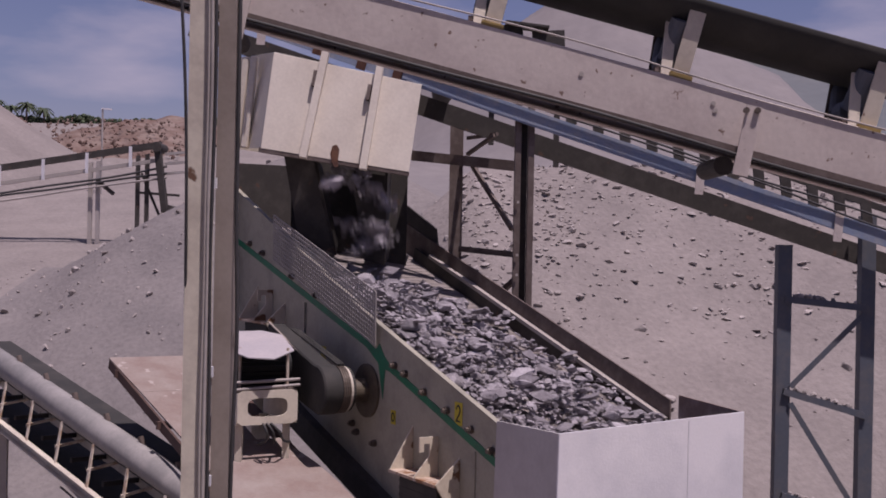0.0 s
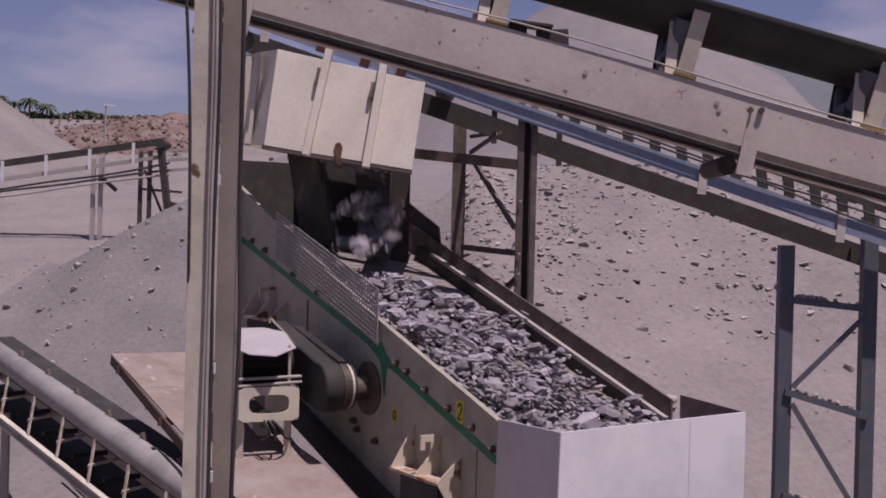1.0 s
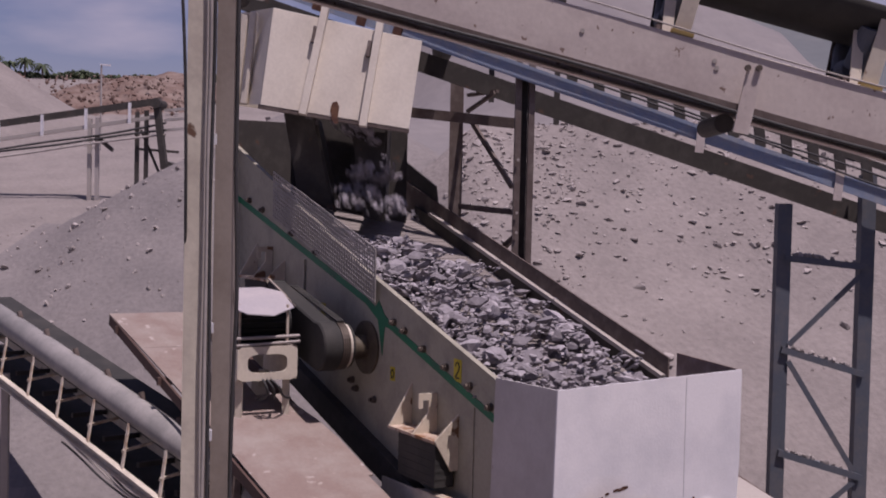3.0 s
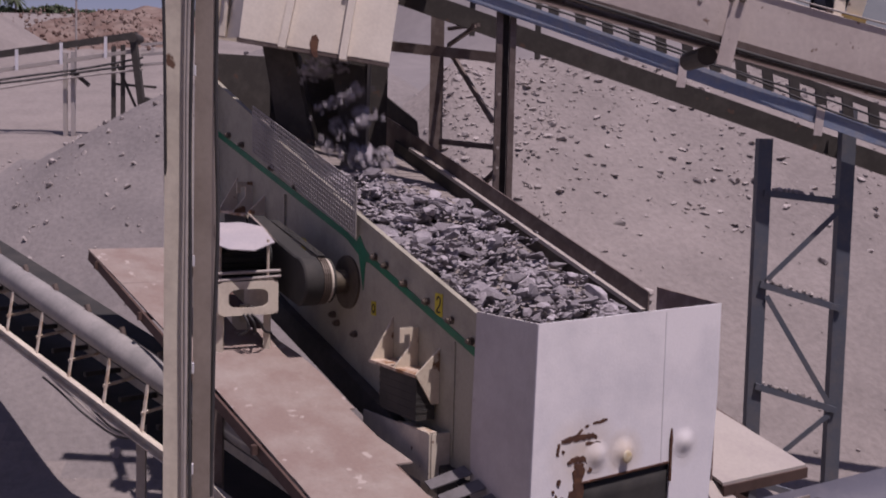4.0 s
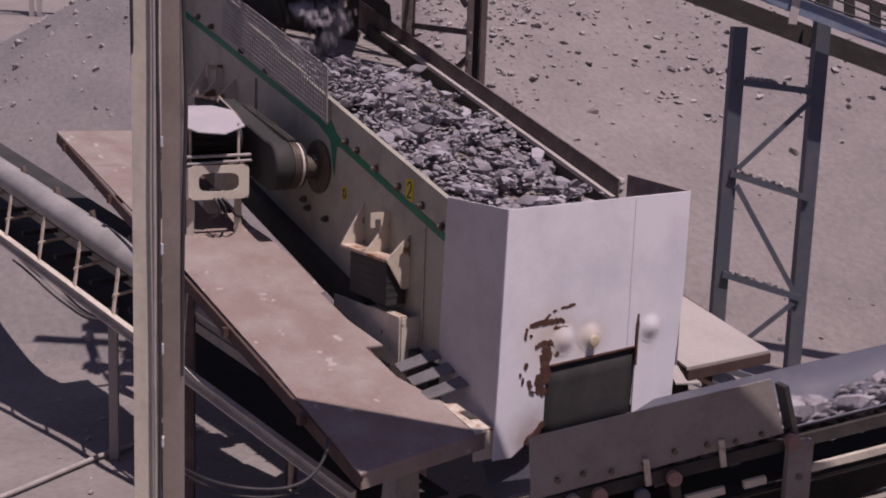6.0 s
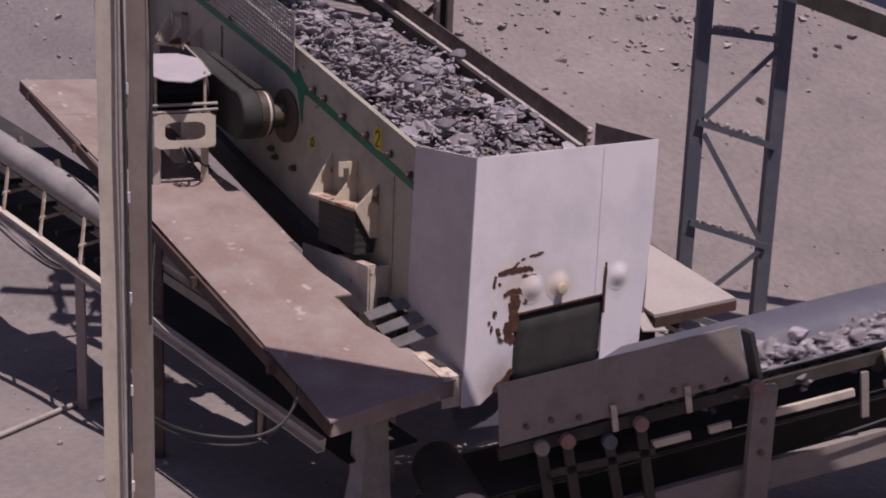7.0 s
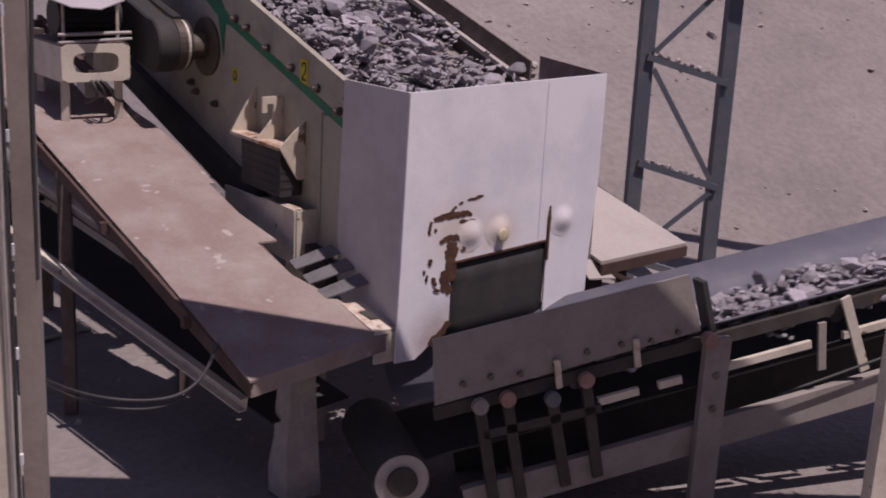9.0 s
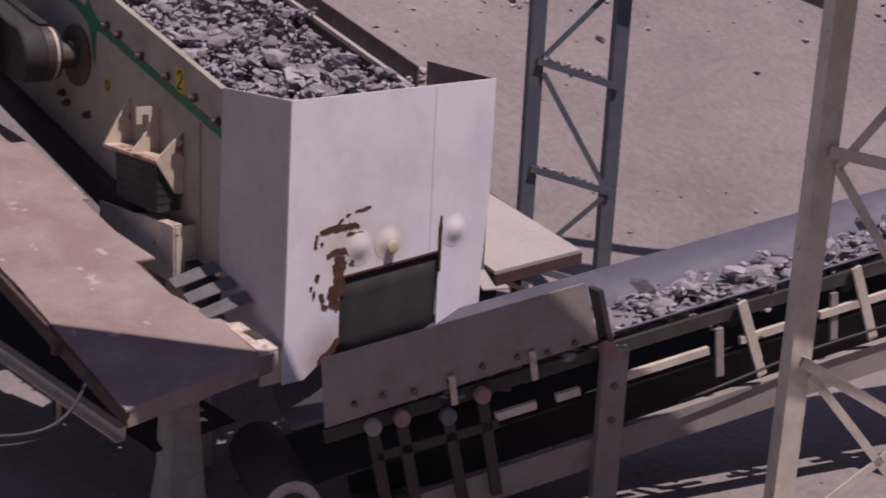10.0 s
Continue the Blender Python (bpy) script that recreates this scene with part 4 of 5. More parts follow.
def build_hopper():
    h = thing("feed_hopper", H(-0.85, 9.8, 3.7), "cream sheet steel feed hopper with ribbed sides hung from straps", "hopper")
    F, B = 9.35, 10.25

    def quad(bm, pts, way, t):
        a = [bm.verts.new(p) for p in pts]
        b = [bm.verts.new(p + way * t) for p in pts]
        bm.faces.new(a)
        bm.faces.new(b[::-1])
        for i in range(4):
            j = (i + 1) % 4
            bm.faces.new((a[j], a[i], b[i], b[j]))
    deep = H(0, 1, 0) - H(0, 0, 0)
    across = H(1, 0, 0) - H(0, 0, 0)
    bm = bmesh.new()
    quad(bm, [H(-1.33, F + 0.12, 4.59), H(-0.175, F + 0.12, 4.36), H(-0.26, F, 3.67), H(-1.40, F, 3.83)], deep, 0.012)
    part("front_panel", bm, HOPPER, h, bevel=0.003)
    bm = bmesh.new()
    quad(bm, [H(-1.72, B, 4.66), H(-0.28, B, 4.43), H(-0.37, B, 3.72), H(-1.79, B, 3.90)], deep, 0.012)
    part("back_panel", bm, HOPPER, h)
    for s, a0, a1, z0, z1, zb0, zb1, o in ((1, -1.33, -1.40, 4.59, 3.83, 4.66, 3.90, -0.40), (-1, -0.175, -0.26, 4.36, 3.67, 4.43, 3.72, -0.10)):
        bm = bmesh.new()
        quad(bm, [H(a0, F + 0.134, z0), H(a1, F + 0.014, z1), H(a1 + o, B, zb1), H(a0 + o, B, zb0)], across, 0.012 * s)
        sd = part("side_panel", bm, HOPPER, h)
        for k in range(3 if s > 0 else 0):
            d = F + 0.34 + k * 0.24
            f = (d - F) / (B - F)
            bm = bmesh.new()
            q = o * f - 0.03 * s
            bar(bm, H(a0 + q, d, z0 + (zb0 - z0) * f - 0.03), H(a1 + q, d, z1 + (zb1 - z1) * f), 0.08, 0.06, across)
            part("rib", bm, HOPPER, sd, bevel=0.01)
    # straps over the front, up to the blue angle
    for (a0, z0), (a1, z1) in (((-0.91, 4.66), (-1.07, 3.76)), ((-0.49, 4.56), (-0.61, 3.68))):
        bm = bmesh.new()
        bar(bm, H(a0, F + 0.10, z0), H(a1, F - 0.035, z1), 0.075, 0.06, across)
        part("strap", bm, HOPPER, h)
        # brown block put where the bracket's shadow falls left of the strap
        bm = bmesh.new()
        bar(bm, H(a0 - 0.085, F + 0.07, z0 - 0.22), H(a0 - 0.10, F + 0.05, z0 - 0.34), 0.05, 0.03, across)
        part("clip", bm, BROWN, h)
    bm = bmesh.new()
    ring = [(-0.865, 3.80), (-0.85, 3.86), (-0.815, 3.87), (-0.795, 3.83), (-0.805, 3.75), (-0.80, 3.70), (-0.83, 3.695), (-0.85, 3.735)]
    pane = [[bm.verts.new(H(x, F + o + 0.12 * (z - 3.75) / 0.76, z)) for x, z in ring] for o in (-0.006, 0.004)]
    bm.faces.new(pane[0])
    bm.faces.new(pane[1][::-1])
    for i in range(8):
        bm.faces.new((pane[0][i - 1], pane[0][i], pane[1][i], pane[1][i - 1]))
    part("rust_streak", bm, RUSTM, h, "dark rust streak at the lower edge")
    bm = bmesh.new()
    bar(bm, H(-1.40, F + 0.05, 3.815), H(-0.26, F + 0.05, 3.655), 0.1, 0.03)
    bar(bm, H(-1.40, F + 0.02, 3.82), H(-1.40, B, 3.87), 0.04, 0.04)
    part("bottom_rim", bm, BROWN, h)
    # dark spouts below
    bm = bmesh.new()
    quad(bm, [H(-1.27, 9.75, 3.80), H(-1.03, 9.70, 3.77), H(-0.86, 9.78, 3.02), H(-1.16, 9.80, 3.20)], deep, 0.02)
    part("spout_front", bm, DARK, h)
    bm = bmesh.new()
    quad(bm, [H(-0.73, 9.72, 3.70), H(-0.46, 9.72, 3.66), H(-0.47, 9.80, 2.95), H(-0.62, 9.80, 2.98)], deep, 0.02)
    part("spout_front", bm, DARK, h)
    bm = bmesh.new()
    quad(bm, [H(-1.03, 9.72, 3.77), H(-1.05, 10.4, 3.78), H(-0.90, 10.4, 3.12), H(-0.86, 9.80, 3.02)], across, 0.02)
    quad(bm, [H(-0.46, 9.74, 3.70), H(-0.46, 10.5, 3.75), H(-0.47, 10.5, 3.0), H(-0.47, 9.82, 2.95)], across, 0.02)
    part("spout_side", bm, DARK, h)
    bm = bmesh.new()
    quad(bm, [H(-1.3, 10.5, 3.85), H(-0.3, 10.5, 3.75), H(-0.3, 10.5, 2.9), H(-1.3, 10.5, 3.1)], deep, 0.02)
    part("spout_back", bm, DARK, h)


build_hopper()


# ---- near overhead conveyor ----
def z1(a):
    return 4.143 - 0.2515 * a                    # top of the near channel


def build_near_conveyor():
    c = thing("overhead_conveyor", V(0, 5.8, 3.9), "dusty cream channel-framed overhead belt conveyor", "conveyor")
    A0, A1 = -3.0, 4.6
    nb, fb = 5.52, 5.98
    hh = 0.245
    near = V(0, -1, 0) - V(0, 0, 0)
    for d, s in ((nb, -1), (fb, 1)):
        bm = bmesh.new()
        channel(bm, V(A0, d, z1(A0) - hh / 2), V(A1, d, z1(A1) - hh / 2), hh, 0.06, 0.012, near * s)
        part("side_channel", bm, DUSTY, c, "dusty cream side channel", bevel=0.003)
    # lower lip seen along the foot of the channel
    bm = bmesh.new()
    bar(bm, V(A0, nb - 0.05, z1(A0) - hh - 0.012), V(A1, nb - 0.05, z1(A1) - hh - 0.012), 0.02, 0.03)
    part("lip", bm, BROWN, c)
    k = A0 + 0.2
    while k < A1:
        part("cross_member", bar(bmesh.new(), V(k, nb, z1(k) - 0.18), V(k, fb, z1(k) - 0.18), 0.05, 0.05), BROWN, c)
        k += 0.86
    up = Vector((0, 0, 1))
    dv = V(0, 1, 0) - V(0, 0, 0)
    sec = [(5.50, 0.385), (5.53, 0.345), (5.57, 0.295), (5.63, 0.255), (5.69, 0.245), (5.82, 0.245), (5.88, 0.255), (5.94, 0.30), (5.99, 0.37)]
    bm = strip(bmesh.new(), [dv * d + up * z for d, z in sec], V(A0, 0, z1(A0)), V(A1, 0, z1(A1)), 2)
    ob = part("carrying_belt", bm, RUBBER, c, "black troughed rubber belt", smooth=True)
    so = ob.modifiers.new("thick", "SOLIDIFY")
    so.thickness = 0.012
    bm = bmesh.new()
    bar(bm, V(A0, 5.75, z1(A0) - 0.20), V(A1, 5.75, z1(A1) - 0.20), 0.40, 0.012)
    part("return_belt", bm, RUBBER, c)

    def at(a, d, h):
        """A point h above the channel's top, square to the slope."""
        return V(a + h * 0.244, d, z1(a) + h * 0.97)
    for i in range(9):
        a = 1.07 + (i - 4) * 0.86
        s = thing_part("idler_station", c)
        for d, sgn in ((5.56, 1), (5.95, -1)):
            bm = bmesh.new()
            bar(bm, at(a, d, 0.0), at(a, d - 0.03 * sgn, 0.36), 0.075, 0.012, dv)
            bar(bm, at(a - 0.06, d, 0.0), at(a - 0.10, d + 0.05 * sgn, 0.30), 0.05, 0.012, dv)
            part("bracket", bm, CREAM if sgn == 1 else BROWN, s)
            bm = bmesh.new()
            bar(bm, at(a - 0.05, d, 0.012), at(a + 0.05, d, 0.012), 0.09, 0.025)
            part("foot", bm, YELLOWD, s)
        bm = bmesh.new()
        bar(bm, at(a - 0.08, 5.58, 0.02), at(a - 0.08, 5.93, 0.02), 0.06, 0.05)
        part("base_angle", bm, BROWN, s)
        for p, q in ((at(a - 0.05, 5.58, 0.28), at(a - 0.05, 5.67, 0.10)), (at(a - 0.05, 5.69, 0.10), at(a - 0.05, 5.82, 0.10)), (at(a - 0.05, 5.84, 0.10), at(a - 0.05, 5.95, 0.28))):
            bm = rod(bmesh.new(), p, q, 0.055, 16)
            part("roller", bm, BLUEROLL, s, smooth=False)
        bm = rod(bmesh.new(), at(a, 5.535, 0.35), at(a, 5.52, 0.35), 0.018, 8)
        part("bolt", bm, PINK, s)
    # return roller brackets
    for a in (1.37, -0.9, 3.6):
        s = thing_part("return_idler", c)
        bm = bmesh.new()
        bar(bm, V(a + 0.02, nb - 0.075, z1(a) - 0.05), V(a - 0.04, nb - 0.075, z1(a) - 0.36), 0.07, 0.012, dv)
        part("hanger", bm, DUSTY, s)
        for q in (-0.02, 0.03):
            bm = rod(bmesh.new(), V(a + q, nb - 0.08, z1(a) - 0.07), V(a + q, nb - 0.10, z1(a) - 0.07), 0.014, 8)
            part("bolt", bm, BOLT, s)
        bm = rod(bmesh.new(), V(a - 0.09, nb + 0.03, z1(a) - 0.31), V(a - 0.09, fb - 0.05, z1(a) - 0.31), 0.045, 14)
        part("roller", bm, DARK, s)
    for a, h in ((0.62, -0.10), (1.22, -0.07), (1.23, -0.10), (2.1, -0.09)):
        part("bolt", rod(bmesh.new(), V(a, nb - 0.006, z1(a) + h), V(a, nb - 0.011, z1(a) + h), 0.011, 8), DUSTP, c)
    # conduit and cables along the channel
    for k, (dd, hz, r, m) in enumerate(((nb - 0.015, 0.03, 0.0045, PALE), (nb - 0.07, -0.275, 0.008, CABLE))):
        pts = []
        a = A0
        while a < A1 + 0.1:
            pts.append(V(a, dd, z1(a) + hz + 0.03 * noise.noise(Vector((a * 0.9, k, 0)))))
            a += 0.45
        cable("conduit", pts, r, m, c)


YELLOWD = material("dusty_yellow", (0.36, 0.26, 0.10), 0.8)
BLUEROLL = material("blue_grey_roller", (0.10, 0.115, 0.15), 0.6, second=(0.15, 0.15, 0.17))
build_near_conveyor()


# ---- far conveyor that feeds the hopper ----
def z2(a):
    return 4.75 - 0.319 * (a + 1.42)             # middle of the blue angle


def build_far_conveyor():
    c = thing("feed_conveyor", W(1, 9.5, 3.8), "blue-grey steel conveyor gantry feeding the hopper", "conveyor")
    A0, A1 = -1.45, 5.2
    bm = bmesh.new()
    bar(bm, W(A0, 9.2, z2(A0)), W(A1, 9.2, z2(A1)), 0.02, 0.125)
    bar(bm, W(A0, 9.24, z2(A0) + 0.055), W(A1, 9.24, z2(A1) + 0.055), 0.1, 0.015)
    part("bottom_angle", bm, BLUE, c, "blue painted angle")
    for a in (-0.95, -0.62, -0.35):
        bm = bmesh.new()
        bar(bm, W(a - 0.035, 9.185, z2(a) + 0.01), W(a + 0.035, 9.185, z2(a) - 0.01), 0.02, 0.16)
        part("clamp", bm, RUSTM, c)
    for a in (-1.37, 1.95, 3.0):
        bm = bmesh.new()
        bar(bm, W(a, 9.17, z2(a) + 0.09), W(a - 0.02, 9.17, z2(a) - 0.14), 0.07, 0.012, W(0, 1, 0) - W(0, 0, 0))
        part("splice_plate", bm, DUSTY, c)
    bm = bmesh.new()
    bar(bm, W(-0.2, 9.25, z2(-0.2) + 0.23), W(A1, 9.25, z2(A1) + 0.23), 0.05, 0.05)
    part("top_rail", bm, DARK, c)
    k = 0.95
    while k < A1:
        bm = bar(bmesh.new(), W(k, 9.22, z2(k) + 0.22), W(k + 0.02, 9.22, z2(k) + 0.05), 0.085, 0.03, W(0, 1, 0) - W(0, 0, 0))
        part("picket", bm, DARK, c)
        k += 0.205
    bm = bmesh.new()
    bar(bm, W(-2.0, 9.6, z2(-2.0) - 0.14), W(A1, 9.6, z2(A1) - 0.14), 0.06, 0.17)
    part("girder", bm, DARK, c, "dark lower girder")
    bm = rod(bmesh.new(), W(-0.02, 9.3, z2(-0.02) + 0.05), W(-0.02, 10.1, z2(-0.02) + 0.05), 0.09, 16)
    part("return_roller", bm, DARK, c)
    for j, off in enumerate((0.13, 0.09)):
        pts = []
        a = -0.3
        while a < A1:
            pts.append(W(a, 9.16 - 0.01 * j, z2(a) + off + 0.05 * noise.noise(Vector((a * 1.1, j, 2)))))
            a += 0.4
        cable("cable", pts, 0.009, CABLE if j < 2 else PALE, c)
    # double post and its neighbour
    p = thing("gantry_post", W(0.62, 9.3, G), "dark brown paired channel post of the feed conveyor", "post")
    for a in (0.575, 0.675):
        bm = bar(bmesh.new(), W(a, 9.3, G), W(a - 0.005, 9.3, 4.20), 0.05, 0.14, W(0, 1, 0) - W(0, 0, 0))
        part("channel", bm, BROWN, p)
    bm = bar(bmesh.new(), W(0.625, 9.33, G), W(0.62, 9.33, 4.15), 0.05, 0.06, W(0, 1, 0) - W(0, 0, 0))
    part("web", bm, DARK, p)
    for z in (2.9, 3.05, 3.45):
        bm = rod(bmesh.new(), W(0.575, 9.22, z), W(0.575, 9.21, z), 0.012, 8)
        part("bolt", bm, DUSTP, p)
    q = thing("gantry_post", W(0.12, 10, G), "dark brown steel post with angle braces", "post")
    bm = bar(bmesh.new(), W(0.12, 10, G), W(0.11, 10, 4.2), 0.12, 0.12, W(0, 1, 0) - W(0, 0, 0))
    part("shaft", bm, BROWN, q)
    for (a0, zz0), (a1, zz1), w in (((-0.25, 3.84), (0.60, 3.74), 0.09), ((0.15, 3.09), (0.60, 3.05), 0.05), ((0.2, 3.99), (0.42, 3.99), 0.03), ((0.22, 3.80), (0.55, 3.25), 0.04), ((0.2, 3.86), (0.40, 3.98), 0.03), ((0.45, 2.7), (0.6, 2.88), 0.05), ((0.15, 2.2), (0.6, 2.15), 0.05)):
        bm = bar(bmesh.new(), W(a0, 9.9, zz0), W(a1, 9.5, zz1), 0.03, w)
        part("brace", bm, BROWN, q)


build_far_conveyor()


def build_head_box():
    b = thing("steel_box", W(0.68, 10.2, 4.86), "dark open steel box beside the conveyor head", "box")
    for p, q, w, h in (((0.50, 4.98), (0.86, 4.94), 0.3, 0.02), ((0.52, 4.80), (0.88, 4.74), 0.3, 0.02), ((0.86, 4.93), (0.87, 4.76), 0.3, 0.02), ((0.51, 4.97), (0.52, 4.80), 0.02, 0.3)):
        bm = bar(bmesh.new(), W(p[0], 10.2, p[1]), W(q[0], 10.2, q[1]), w if w > 0.1 else 0.3, 0.02)
        part("panel", bm, DARK, b)
    for a in (0.4, 0.95):
        part("leg", bar(bmesh.new(), W(a, 10.25, 4.78), W(a, 10.25, z2(a) - 0.2), 0.05, 0.05), DARK, b)


build_head_box()


def rung_debris():
    rng = random.Random(8)
    spots = []
    for z0, z1_ in ((2.715, 2.65), (1.93, 1.73), (1.04, 0.84)):
        for _ in range(16):
            f = rng.uniform(0.1, 0.85)
            p = V(2.66 * K + 0.645 * K * f, 9.4 * K, z0 + (z1_ - z0) * f + 0.04)
            spots.append((*p, rng.uniform(0.014, 0.035)))
    tagged(new("stones_on_rungs", rocks_mesh("stones_on_rungs", spots, rng, RUBBLE)), "small stones lodged on the tower rungs", "stones", kind="stuff")


rung_debris()


def trestle(name, label, posts, d, top, w, mat, rungs, diags):
    t = thing(name, V(posts[0], d, G), label, "trestle")
    fwd = V(0, 1, 0) - V(0, 0, 0)
    for a, z in zip(posts, top):
        bm = bmesh.new()
        ring = [(-w / 2, 0), (w / 2, 0), (w / 2, w), (w / 2 - 0.012, w), (w / 2 - 0.012, 0.012), (0.012 - w / 2, 0.012), (0.012 - w / 2, w), (-w / 2, w)]
        v0, v1 = [[bm.verts.new(V(a + x, d + y, h)) for x, y in ring] for h in (G, z)]
        bm.faces.new(v0)
        bm.faces.new(v1[::-1])
        for i in range(8):
            bm.faces.new((v0[i - 1], v0[i], v1[i], v1[i - 1]))
        part("post", bm, mat, t)
    for z0, z1_ in rungs:
        bm = bar(bmesh.new(), V(posts[0], d - 0.02, z0), V(posts[1], d - 0.02, z1_), 0.012, 0.055)
        bar(bm, V(posts[0], d + 0.005, z0 + 0.025), V(posts[1], d + 0.005, z1_ + 0.025), 0.05, 0.008)
        part("rung", bm, mat, t)
    for z0, z1_ in diags:
        bm = bar(bmesh.new(), V(posts[0] + w / 2, d - 0.012, z0), V(posts[1] - w / 2, d - 0.012, z1_), 0.01, 0.045)
        part("diagonal", bm, mat, t)
    return t


trestle("conveyor_tower", "dark blue latticed steel tower carrying the feed conveyor", (2.66 * K, 3.305 * K), 9.4 * K, (3.18, 3.44), 0.12, TOWERB,
        ((2.715, 2.65), (1.93, 1.73), (1.04, 0.84), (0.2, 0.0)), ((1.97, 2.58), (1.83, 0.89), (0.28, 0.80)))
trestle("conveyor_trestle", "cream latticed steel trestle carrying the overhead conveyor", (3.17, 3.96), 6.05, (3.2, 3.0), 0.11, CREAM,
        ((1.98, 1.82), (0.92, 0.48)), ((1.90, 2.75), (1.9, 1.0), (0.85, 0.1), (0.0, 0.55)))


# ---- column with cables ----
def build_column():
    c = thing("steel_column", V(-0.97, 5.2, G), "cream painted steel column with cables strapped to it", "column")
    fwd = V(0, 1, 0) - V(0, 0, 0)
    bm = bmesh.new()
    bar(bm, V(-1.025, 5.17, G), V(-1.025, 5.17, 4.36), 0.115, 0.014, fwd)
    bar(bm, V(-1.078, 5.23, G), V(-1.078, 5.23, 4.36), 0.012, 0.12, fwd)
    part("front_flange", bm, CREAM, c)
    # darker brown stands in for the shade on this side of the column
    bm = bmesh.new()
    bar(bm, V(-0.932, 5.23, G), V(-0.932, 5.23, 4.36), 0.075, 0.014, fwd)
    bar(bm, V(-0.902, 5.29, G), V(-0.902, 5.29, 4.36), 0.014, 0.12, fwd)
    part("rear_flange", bm, DUSTSHADE, c, "flange in a darker brown that stands for its shade")
    for z in (3.32, 2.52, 2.06, 1.62, 1.2, 0.75, 0.4):
        bm = bmesh.new()
        bar(bm, V(-0.965, 5.165, z), V(-0.965, 5.165, z + 0.045), 0.022, 0.02, fwd)
        part("clip", bm, WHITE, c)
    for k, (a, r, m) in enumerate(((-0.985, 0.008, PALE), (-0.967, 0.007, CABLE), (-0.998, 0.005, DUSTP))):
        pts = [V(a + 0.014 * noise.noise(Vector((z * 0.4, k * 3, 1))), 5.145, G + z * 0.3) for z in range(17)]
        cable("cable", pts, r, m, c)
    cable("loose_cable", [V(-1.13, 5.12, 4.4), V(-1.10, 5.12, 4.0), V(-1.075, 5.12, 3.6), V(-1.075, 5.14, 3.0), V(-1.085, 5.22, 2.6), V(-1.085, 5.25, 2.0)], 0.007, CABLE, c)
    cable("loose_cable", [V(-0.885, 5.25, 4.4), V(-0.88, 5.24, 3.6), V(-0.885, 5.24, 3.2), V(-0.872, 5.24, 2.9), V(-0.865, 5.24, 2.6), V(-0.885, 5.25, 2.3), V(-0.89, 5.25, 1.5)], 0.009, CABLE, c)


build_column()


# ---- discharge conveyor ----
U = Vector((0.94, -0.342, 0)).normalized()       # way of the belt in plan
N = Vector((0.342, 0.94, 0)).normalized()        # across it, away from the viewer
D0 = Vector((0.0, -0.405, 0.0))
DS = 0.205


def D(s, n, h):
    """s along the belt, n across from its near edge, h above the belt's near edge."""
    return D0 + U * s + N * n + Vector((0, 0, 0.43 + DS * s + h))


